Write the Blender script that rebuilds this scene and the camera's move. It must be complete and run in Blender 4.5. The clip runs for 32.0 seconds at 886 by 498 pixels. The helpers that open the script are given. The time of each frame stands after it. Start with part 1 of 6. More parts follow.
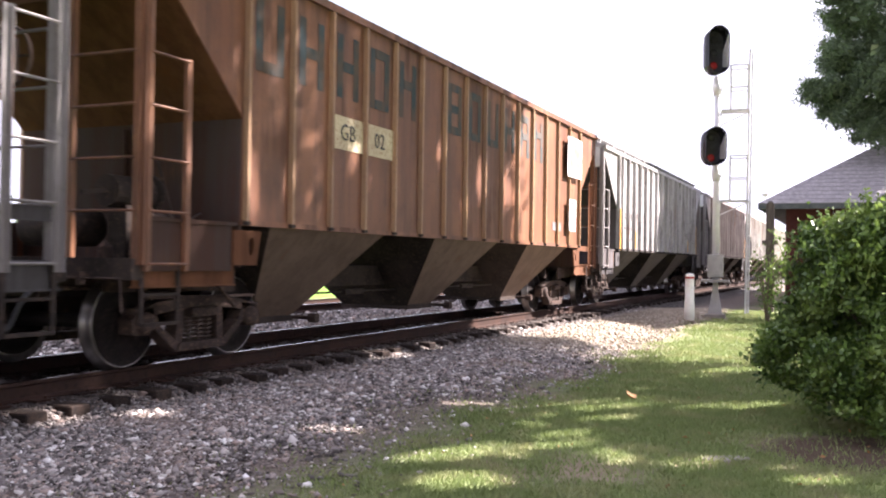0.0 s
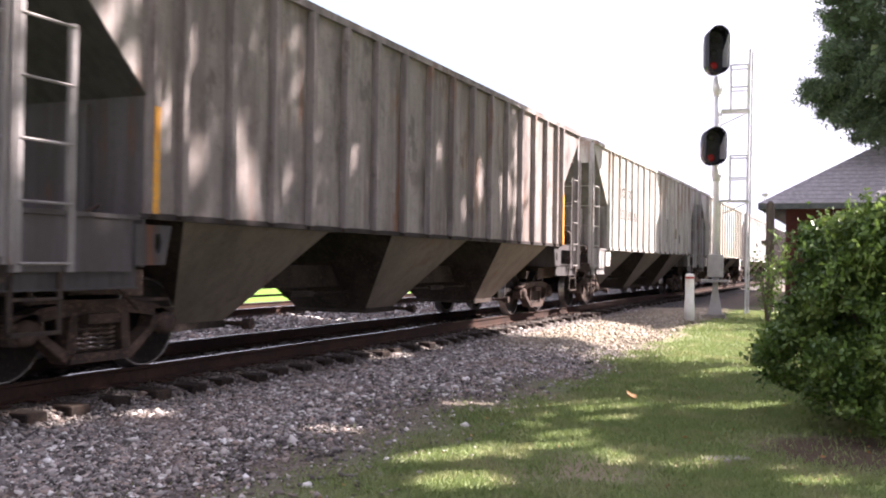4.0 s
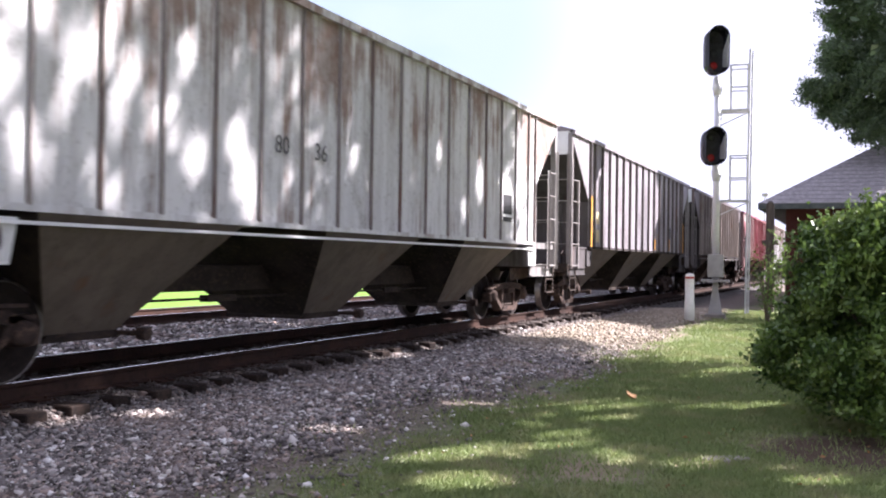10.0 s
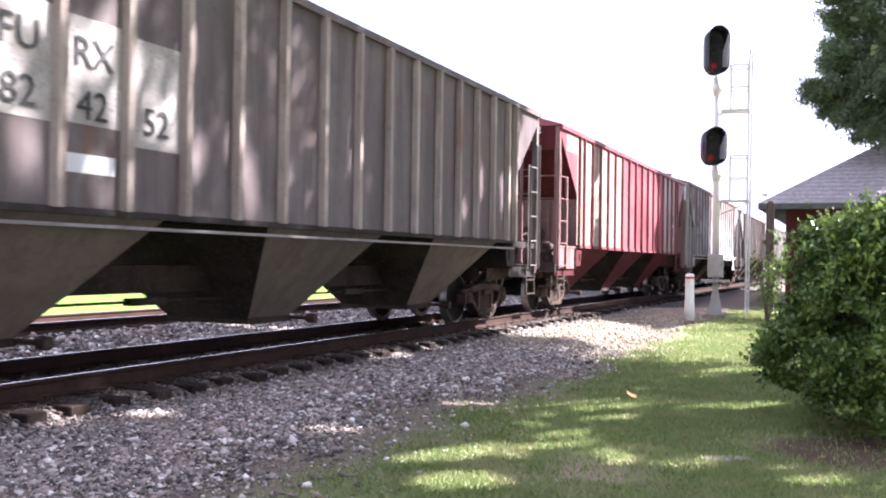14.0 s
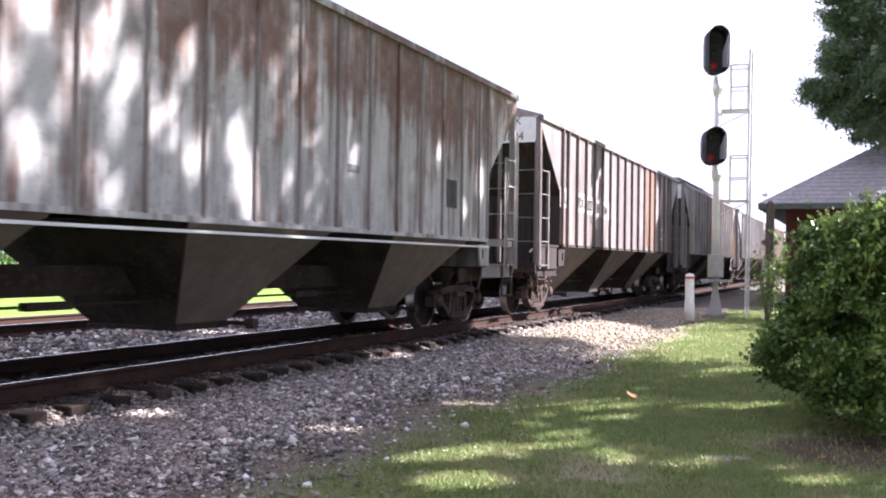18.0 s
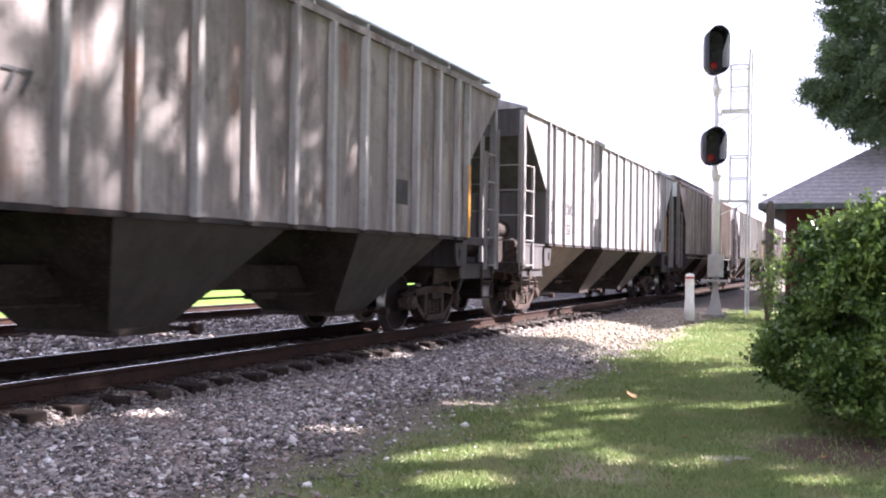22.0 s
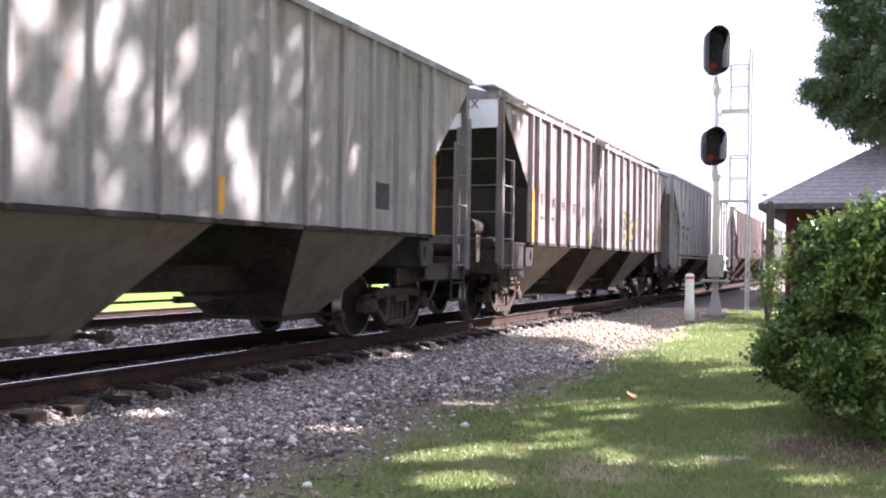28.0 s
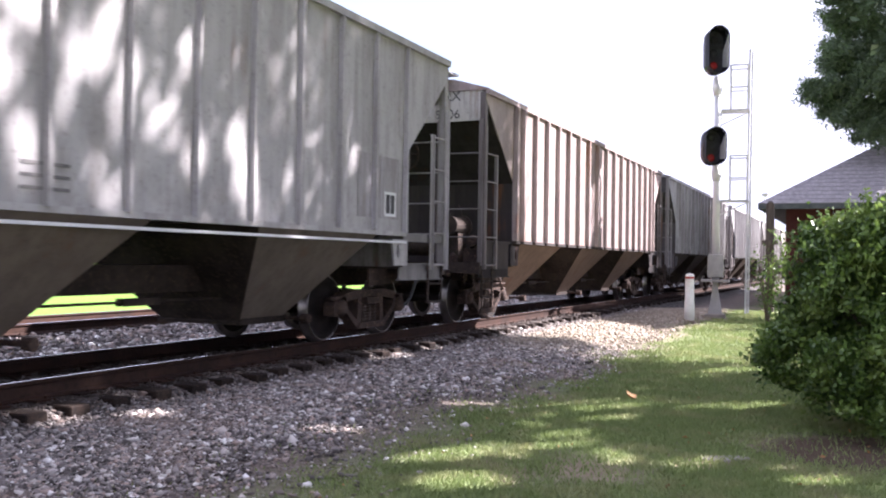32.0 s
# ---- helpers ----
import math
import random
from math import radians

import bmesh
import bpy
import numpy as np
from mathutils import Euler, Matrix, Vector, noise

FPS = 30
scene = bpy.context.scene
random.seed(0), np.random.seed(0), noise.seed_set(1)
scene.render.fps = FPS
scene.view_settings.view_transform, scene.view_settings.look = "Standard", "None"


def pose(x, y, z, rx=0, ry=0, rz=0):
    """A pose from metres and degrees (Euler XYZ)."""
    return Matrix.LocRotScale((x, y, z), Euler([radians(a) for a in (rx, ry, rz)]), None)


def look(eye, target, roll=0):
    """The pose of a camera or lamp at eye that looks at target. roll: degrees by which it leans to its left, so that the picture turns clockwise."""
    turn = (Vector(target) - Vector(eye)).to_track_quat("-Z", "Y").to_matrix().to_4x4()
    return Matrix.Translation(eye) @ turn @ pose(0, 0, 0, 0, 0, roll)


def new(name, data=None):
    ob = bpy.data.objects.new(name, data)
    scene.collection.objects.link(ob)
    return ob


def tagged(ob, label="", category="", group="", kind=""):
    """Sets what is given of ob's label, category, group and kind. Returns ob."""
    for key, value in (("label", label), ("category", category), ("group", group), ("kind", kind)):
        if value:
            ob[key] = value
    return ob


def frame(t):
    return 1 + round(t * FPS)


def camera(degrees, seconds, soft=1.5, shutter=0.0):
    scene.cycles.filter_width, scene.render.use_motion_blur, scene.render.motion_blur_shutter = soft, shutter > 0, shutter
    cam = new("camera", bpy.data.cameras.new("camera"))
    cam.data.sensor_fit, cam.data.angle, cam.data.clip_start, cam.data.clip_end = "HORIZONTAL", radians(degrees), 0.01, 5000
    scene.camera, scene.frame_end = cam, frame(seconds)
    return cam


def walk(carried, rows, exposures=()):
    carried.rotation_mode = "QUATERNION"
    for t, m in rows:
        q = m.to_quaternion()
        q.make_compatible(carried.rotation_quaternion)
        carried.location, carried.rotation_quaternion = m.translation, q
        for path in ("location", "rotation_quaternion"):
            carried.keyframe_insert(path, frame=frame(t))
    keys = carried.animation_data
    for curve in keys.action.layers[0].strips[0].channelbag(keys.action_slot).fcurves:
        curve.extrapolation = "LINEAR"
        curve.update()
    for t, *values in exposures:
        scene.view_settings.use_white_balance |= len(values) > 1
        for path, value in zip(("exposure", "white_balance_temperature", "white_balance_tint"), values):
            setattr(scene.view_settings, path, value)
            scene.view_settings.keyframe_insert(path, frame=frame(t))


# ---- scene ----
EYE = Vector((0.0, 0.0, 1.132))
B, PITCH, ROLL = 0.41847, 0.01228, 0.853
cam = camera(50.83, 32.0, soft=2.0, shutter=0.16)
AIM = look(EYE, EYE + Vector((math.cos(B), math.sin(B), math.tan(PITCH))), ROLL)
walk(cam, [(0, AIM), (32, AIM)], exposures=[(0, 2.72, 6060, 28), (1, 2.75, 6100, 28), (2, 2.51, 6100, 28), (3, 2.49, 6100, 28), (6, 2.2, 6080, 28), (7, 2.05, 6000, 28), (8, 2.19, 5880, 28), (10, 2.2, 5720, 28), (11, 2.45, 5680, 28), (12, 2.61, 5680, 28), (14, 2.85, 5720, 28), (17, 2.47, 5720, 28), (18, 2.5, 5720, 28), (20, 2.78, 5710, 28), (22, 2.67, 5710, 28), (23, 2.49, 5720, 28), (25, 2.69, 5700, 28), (29, 2.69, 5700, 28), (31, 2.58, 5690, 28), (32, 2.50, 5690, 28)])

# ---- light: low evening sun behind the camera and to its right, thin bright cloud ----
SUN_TO = Vector((0.50, -0.58, 0.64)).normalized()
world = bpy.data.worlds.new("sky")
scene.world = world
world.use_nodes = True
wn, wl = world.node_tree.nodes, world.node_tree.links
wn.clear()
sky = wn.new("ShaderNodeTexSky")
sky.sky_type, sky.sun_disc = "NISHITA", False
sky.sun_elevation = math.asin(SUN_TO.z)
sky.sun_rotation = math.atan2(SUN_TO.x, SUN_TO.y)
wcoord = wn.new("ShaderNodeTexCoord")
wmap = wn.new("ShaderNodeMapping")
wmap.inputs["Scale"].default_value = (1.0, 1.0, 2.6)
wnoise = wn.new("ShaderNodeTexNoise")
wnoise.inputs["Scale"].default_value, wnoise.inputs["Detail"].default_value = 1.7, 5.0
wramp = wn.new("ShaderNodeValToRGB")
wramp.color_ramp.elements[0].position, wramp.color_ramp.elements[1].position = 0.22, 0.40
wmix = wn.new("ShaderNodeMix")
wmix.data_type = "RGBA"
wmix.inputs["B"].default_value = (5.3, 5.4, 5.7, 1)
wspot = wn.new("ShaderNodeVectorMath")            # a thin place in the cloud, low over the train
wspot.operation = "DISTANCE"
wspot.inputs[1].default_value = (0.868, 0.425, 0.257)
wthin = wn.new("ShaderNodeMapRange")
wthin.interpolation_type = "SMOOTHSTEP"
wthin.inputs["From Min"].default_value, wthin.inputs["From Max"].default_value = 0.10, 0.24
wthin.inputs["To Min"].default_value, wthin.inputs["To Max"].default_value = 0.75, 0.0
wveil = wn.new("ShaderNodeMix")
wveil.data_type = "RGBA"
wveil.inputs["B"].default_value = (3.2, 4.1, 4.7, 1)
wbg = wn.new("ShaderNodeBackground")
wbg.inputs["Strength"].default_value = 0.05
wout = wn.new("ShaderNodeOutputWorld")
wl.new(wcoord.outputs["Generated"], wmap.inputs["Vector"])
wl.new(wmap.outputs["Vector"], wnoise.inputs["Vector"])
wl.new(wnoise.outputs["Fac"], wramp.inputs["Fac"])
wl.new(wramp.outputs["Color"], wmix.inputs["Factor"])
wl.new(sky.outputs["Color"], wmix.inputs["A"])
wl.new(wcoord.outputs["Generated"], wspot.inputs[0])
wl.new(wspot.outputs["Value"], wthin.inputs["Value"])
wl.new(wthin.outputs["Result"], wveil.inputs["Factor"])
wl.new(wmix.outputs["Result"], wveil.inputs["A"])
wl.new(wveil.outputs["Result"], wbg.inputs["Color"])
wl.new(wbg.outputs["Background"], wout.inputs["Surface"])
sun_data = bpy.data.lights.new("sun", "SUN")
sun_data.energy, sun_data.angle, sun_data.color = 5.0, radians(0.7), (1.0, 0.93, 0.76)
sun = new("sun", sun_data)
sun.matrix_world = look((30, -30, 40), Vector((30, -30, 40)) - SUN_TO)


# ---- materials ----
def nodes_of(name, rough=0.7, metal=0.0):
    m = bpy.data.materials.new(name)
    m.use_nodes = True
    n, l = m.node_tree.nodes, m.node_tree.links
    bsdf = n["Principled BSDF"]
    bsdf.inputs["Roughness"].default_value = rough
    bsdf.inputs["Metallic"].default_value = metal
    bsdf.inputs["Specular IOR Level"].default_value = 0.15 if rough >= 0.8 else 0.4
    return m, n, l, bsdf


def noise_node(n, l, vec, scale, detail=4.0, rough=0.6):
    t = n.new("ShaderNodeTexNoise")
    t.inputs["Scale"].default_value = scale
    t.inputs["Detail"].default_value = detail
    t.inputs["Roughness"].default_value = rough
    l.new(vec, t.inputs["Vector"])
    return t.outputs["Fac"]


def step_node(n, l, fac, lo, hi):
    r = n.new("ShaderNodeMapRange")
    r.interpolation_type = "SMOOTHSTEP"
    r.inputs["From Min"].default_value, r.inputs["From Max"].default_value = lo, hi
    l.new(fac, r.inputs["Value"])
    return r.outputs["Result"]


def mix_node(n, l, fac, a, b, mode="MIX"):
    m = n.new("ShaderNodeMix")
    m.data_type, m.blend_type = "RGBA", mode
    for key, v in (("Factor", fac), ("A", a), ("B", b)):
        if isinstance(v, (tuple, list)):
            m.inputs[key].default_value = (*v[:3], 1)
        elif isinstance(v, (int, float)):
            m.inputs[key].default_value = v
        else:
            l.new(v, m.inputs[key])
    return m.outputs["Result"]


def math_node(n, l, op, a, b=0.0):
    m = n.new("ShaderNodeMath")
    m.operation = op
    for i, v in enumerate((a, b)):
        if isinstance(v, (int, float)):
            m.inputs[i].default_value = v
        else:
            l.new(v, m.inputs[i])
    return m.outputs[0]


def bump_node(n, l, bsdf, height, strength, dist):
    b = n.new("ShaderNodeBump")
    b.inputs["Strength"].default_value, b.inputs["Distance"].default_value = strength, dist
    l.new(height, b.inputs["Height"])
    l.new(b.outputs["Normal"], bsdf.inputs["Normal"])


def object_coord(n, l, scale=(1, 1, 1), jitter=0.0):
    c = n.new("ShaderNodeTexCoord")
    mp = n.new("ShaderNodeMapping")
    mp.inputs["Scale"].default_value = scale
    l.new(c.outputs["Object"], mp.inputs["Vector"])
    if jitter:
        info = n.new("ShaderNodeObjectInfo")
        k = n.new("ShaderNodeVectorMath")
        k.operation = "SCALE"
        k.inputs[0].default_value = (jitter, jitter * 0.7, jitter * 0.4)
        l.new(info.outputs["Random"], k.inputs["Scale"])
        l.new(k.outputs["Vector"], mp.inputs["Location"])
    return mp.outputs["Vector"]


def surface(name, a, b, scale=3.0, rough=0.75, metal=0.0, bump=0.3, dist=0.01, third=None, lo=0.35, hi=0.65, jitter=9.0, stretch=(1, 1, 1)):
    """Two tones in large patches, a third in fine stains, and a fine relief."""
    m, n, l, bsdf = nodes_of(name, rough, metal)
    v = object_coord(n, l, stretch, jitter)
    col = mix_node(n, l, step_node(n, l, noise_node(n, l, v, scale), lo, hi), a, b)
    fine = noise_node(n, l, v, scale * 9, 6.0)
    if third:
        col = mix_node(n, l, step_node(n, l, fine, 0.5, 0.72), col, third)
    l.new(col, bsdf.inputs["Base Color"])
    bump_node(n, l, bsdf, fine, bump, dist)
    return m


def car_paint(name, base, rust=0.2, grime=0.5, rough=0.5, rust_col=(0.20, 0.075, 0.028), fade=(0.6, 0.58, 0.55), seed=0.0, dirt=(0.09, 0.07, 0.06), top=0.0, mottle=0.25):
    """Weathered sheet-metal paint: panels that faded unevenly, vertical runs of dirt and rust."""
    m, n, l, bsdf = nodes_of(name, rough)
    v = object_coord(n, l, (1, 1, 1), 23.0)
    off = n.new("ShaderNodeVectorMath")
    off.inputs[1].default_value = (seed * 7.3, seed * 3.1, seed * 1.7)
    l.new(v, off.inputs[0])
    v = off.outputs["Vector"]
    runs = n.new("ShaderNodeMapping")
    runs.inputs["Scale"].default_value = (4.2, 4.2, 0.33)
    l.new(v, runs.inputs["Vector"])
    run = noise_node(n, l, runs.outputs["Vector"], 1.0, 6.0, 0.65)
    blot = noise_node(n, l, v, 0.75, 5.0)
    fine = noise_node(n, l, v, 16.0, 5.0)
    sep = n.new("ShaderNodeSeparateXYZ")
    l.new(object_coord(n, l), sep.inputs["Vector"])
    panel = n.new("ShaderNodeTexWhiteNoise")
    panel.noise_dimensions = "1D"
    l.new(math_node(n, l, "ADD", math_node(n, l, "FLOOR", math_node(n, l, "DIVIDE", math_node(n, l, "SUBTRACT", sep.outputs["X"], 0.42), 0.84)), seed * 13.0), panel.inputs["W"])
    col = mix_node(n, l, math_node(n, l, "MULTIPLY", panel.outputs["Value"], 0.38), base, fade)
    col = mix_node(n, l, math_node(n, l, "MULTIPLY", step_node(n, l, blot, 0.40, 0.62), 0.55), col, fade)
    patch = noise_node(n, l, v, 2.6, 6.0, 0.7)
    col = mix_node(n, l, math_node(n, l, "MULTIPLY", step_node(n, l, patch, 0.52, 0.70), 0.25 + 0.5 * grime), col, tuple(0.55 * b + 0.45 * d for b, d in zip(base, dirt)))
    col = mix_node(n, l, math_node(n, l, "MULTIPLY", step_node(n, l, run, 0.40, 0.62), grime), col, dirt)
    blotch = n.new("ShaderNodeMapping")
    blotch.inputs["Scale"].default_value, blotch.inputs["Location"].default_value = (1.5, 1.5, 0.75), (seed, 3.7, seed * 0.3)
    l.new(v, blotch.inputs["Vector"])
    worn = noise_node(n, l, blotch.outputs["Vector"], 1.6, 10.0, 0.72)
    col = mix_node(n, l, math_node(n, l, "MULTIPLY", step_node(n, l, worn, 0.53, 0.64), mottle), col, tuple(0.25 * b + 0.75 * d for b, d in zip(base, dirt)))
    col = mix_node(n, l, math_node(n, l, "MULTIPLY", step_node(n, l, worn, 0.42, 0.34), mottle * 0.5), col, fade)
    high = math_node(n, l, "MULTIPLY", step_node(n, l, sep.outputs["Z"], 2.1, 3.8), top)
    run = math_node(n, l, "ADD", run, high)
    rr = math_node(n, l, "MULTIPLY", step_node(n, l, math_node(n, l, "ADD", run, math_node(n, l, "MULTIPLY", math_node(n, l, "SUBTRACT", blot, 0.5), 0.9)), 0.66 - 0.30 * rust, 0.88 - 0.28 * rust), min(0.95, 0.45 + rust))
    rr = math_node(n, l, "MULTIPLY", rr, math_node(n, l, "ADD", math_node(n, l, "MULTIPLY", step_node(n, l, patch, 0.30, 0.60), 0.35), 0.65))
    col = mix_node(n, l, rr, col, rust_col)
    col = mix_node(n, l, math_node(n, l, "MULTIPLY", step_node(n, l, fine, 0.52, 0.75), 0.35), col, dirt)
    l.new(col, bsdf.inputs["Base Color"])
    l.new(math_node(n, l, "ADD", math_node(n, l, "MULTIPLY", rr, 0.3), rough), bsdf.inputs["Roughness"])
    bump_node(n, l, bsdf, blot, 0.25, 0.05)
    return m


def leafy(name, a, b, c, rough=0.55, trans=0.25):
    """Leaves that vary one by one between three greens and let some light through."""
    m, n, l, bsdf = nodes_of(name, rough)
    g = n.new("ShaderNodeNewGeometry")
    v = object_coord(n, l)
    col = mix_node(n, l, g.outputs["Random Per Island"], a, b)
    col = mix_node(n, l, math_node(n, l, "MULTIPLY", step_node(n, l, noise_node(n, l, v, 2.2), 0.45, 0.65), 0.7), col, c)
    l.new(col, bsdf.inputs["Base Color"])
    tr = n.new("ShaderNodeBsdfTranslucent")
    l.new(col, tr.inputs["Color"])
    mx = n.new("ShaderNodeMixShader")
    mx.inputs["Fac"].default_value = trans
    l.new(bsdf.outputs["BSDF"], mx.inputs[1])
    l.new(tr.outputs["BSDF"], mx.inputs[2])
    l.new(mx.outputs["Shader"], n["Material Output"].inputs["Surface"])
    return m


def ground_material():
    m, n, l, bsdf = nodes_of("ground_soil", 0.95)
    v = object_coord(n, l)
    sep = n.new("ShaderNodeSeparateXYZ")
    l.new(v, sep.inputs["Vector"])
    wob = math_node(n, l, "MULTIPLY", math_node(n, l, "SUBTRACT", noise_node(n, l, v, 0.55, 6.0), 0.5), 1.9)
    y = math_node(n, l, "ADD", sep.outputs["Y"], wob)
    fine = noise_node(n, l, v, 55.0, 4.0)
    mid = noise_node(n, l, v, 7.0, 5.0)
    vor = n.new("ShaderNodeTexVoronoi")
    vor.inputs["Scale"].default_value = 22.0
    l.new(v, vor.inputs["Vector"])
    turf = mix_node(n, l, mid, (0.115, 0.150, 0.062), (0.185, 0.215, 0.095))
    turf = mix_node(n, l, math_node(n, l, "MULTIPLY", step_node(n, l, noise_node(n, l, v, 1.1, 5.0), 0.50, 0.64), 0.75), turf, (0.27, 0.20, 0.15))
    stone = mix_node(n, l, vor.outputs["Color"], (0.12, 0.105, 0.098), (0.36, 0.325, 0.305))
    stone = mix_node(n, l, step_node(n, l, vor.outputs["Distance"], 0.18, 0.5), stone, (0.05, 0.045, 0.043))
    spot = n.new("ShaderNodeVectorMath")
    spot.operation = "DISTANCE"
    spot.inputs[1].default_value = (8.5, 0.05, -0.37)
    l.new(v, spot.inputs[0])
    bare = math_node(n, l, "SUBTRACT", 1.0, step_node(n, l, math_node(n, l, "ADD", spot.outputs["Value"], wob), 0.55, 1.10))
    turf = mix_node(n, l, math_node(n, l, "MULTIPLY", bare, 0.9), turf, (0.085, 0.055, 0.043))
    worn = n.new("ShaderNodeVectorMath")
    worn.operation = "DISTANCE"
    worn.inputs[1].default_value = (6.6, 1.75, -0.37)
    l.new(v, worn.inputs[0])
    thin = math_node(n, l, "SUBTRACT", 1.0, step_node(n, l, math_node(n, l, "ADD", worn.outputs["Value"], wob), 0.1, 0.85))
    turf = mix_node(n, l, math_node(n, l, "MULTIPLY", thin, 0.8), turf, (0.27, 0.20, 0.155))
    soil = mix_node(n, l, mid, (0.13, 0.105, 0.092), (0.25, 0.205, 0.18))
    soil = mix_node(n, l, step_node(n, l, fine, 0.42, 0.62), soil, (0.10, 0.078, 0.065))
    soil = mix_node(n, l, math_node(n, l, "MULTIPLY", step_node(n, l, vor.outputs["Distance"], 0.34, 0.18), 0.55), soil, (0.36, 0.32, 0.29))
    col = mix_node(n, l, step_node(n, l, y, 2.75, 4.1), turf, soil)
    along = math_node(n, l, "MULTIPLY", step_node(n, l, sep.outputs["X"], 13.0, 19.0), 0.8)
    col = mix_node(n, l, step_node(n, l, math_node(n, l, "SUBTRACT", y, along), 3.7, 5.0), col, stone)
    field = mix_node(n, l, mid, (0.10, 0.20, 0.03), (0.17, 0.29, 0.05))
    col = mix_node(n, l, step_node(n, l, y, 15.6, 16.3), col, field)
    l.new(col, bsdf.inputs["Base Color"])
    bump_node(n, l, bsdf, math_node(n, l, "ADD", vor.outputs["Distance"], fine), 0.7, 0.03)
    return m


def stone_material():
    m, n, l, bsdf = nodes_of("ballast_stone", 0.85)
    g = n.new("ShaderNodeNewGeometry")
    v = object_coord(n, l)
    ramp = n.new("ShaderNodeValToRGB")
    e = ramp.color_ramp.elements
    e[0].position, e[0].color = 0.0, (0.050, 0.044, 0.042, 1)
    e[1].position, e[1].color = 1.0, (0.85, 0.83, 0.81, 1)
    for p, c in ((0.35, (0.185, 0.165, 0.157, 1)), (0.66, (0.33, 0.305, 0.293, 1)), (0.80, (0.37, 0.285, 0.245, 1)), (0.94, (0.58, 0.55, 0.52, 1))):
        k = e.new(p)
        k.color = c
    l.new(g.outputs["Random Per Island"], ramp.inputs["Fac"])
    col = mix_node(n, l, math_node(n, l, "MULTIPLY", step_node(n, l, noise_node(n, l, v, 0.9), 0.5, 0.75), 0.5), ramp.outputs["Color"], (0.27, 0.20, 0.16))
    sep = n.new("ShaderNodeSeparateXYZ")
    l.new(v, sep.inputs["Vector"])
    sandy = math_node(n, l, "MULTIPLY", step_node(n, l, sep.outputs["X"], 13.5, 17.5), 0.6)
    sandy = math_node(n, l, "MULTIPLY", sandy, math_node(n, l, "SUBTRACT", 1.0, step_node(n, l, sep.outputs["Y"], 5.6, 6.2)))
    col = mix_node(n, l, sandy, col, (0.30, 0.25, 0.175))
    # shade under the train, put into the colour of the stones along the track
    track_shade = math_node(n, l, "MULTIPLY", step_node(n, l, sep.outputs["Y"], 5.7, 6.6), 0.8)
    track_shade = math_node(n, l, "MULTIPLY", track_shade, math_node(n, l, "SUBTRACT", 1.0, step_node(n, l, sep.outputs["Y"], 8.5, 9.0)))
    col = mix_node(n, l, track_shade, col, (0.032, 0.024, 0.021))
    l.new(col, bsdf.inputs["Base Color"])
    bump_node(n, l, bsdf, noise_node(n, l, v, 70.0), 0.4, 0.01)
    return m


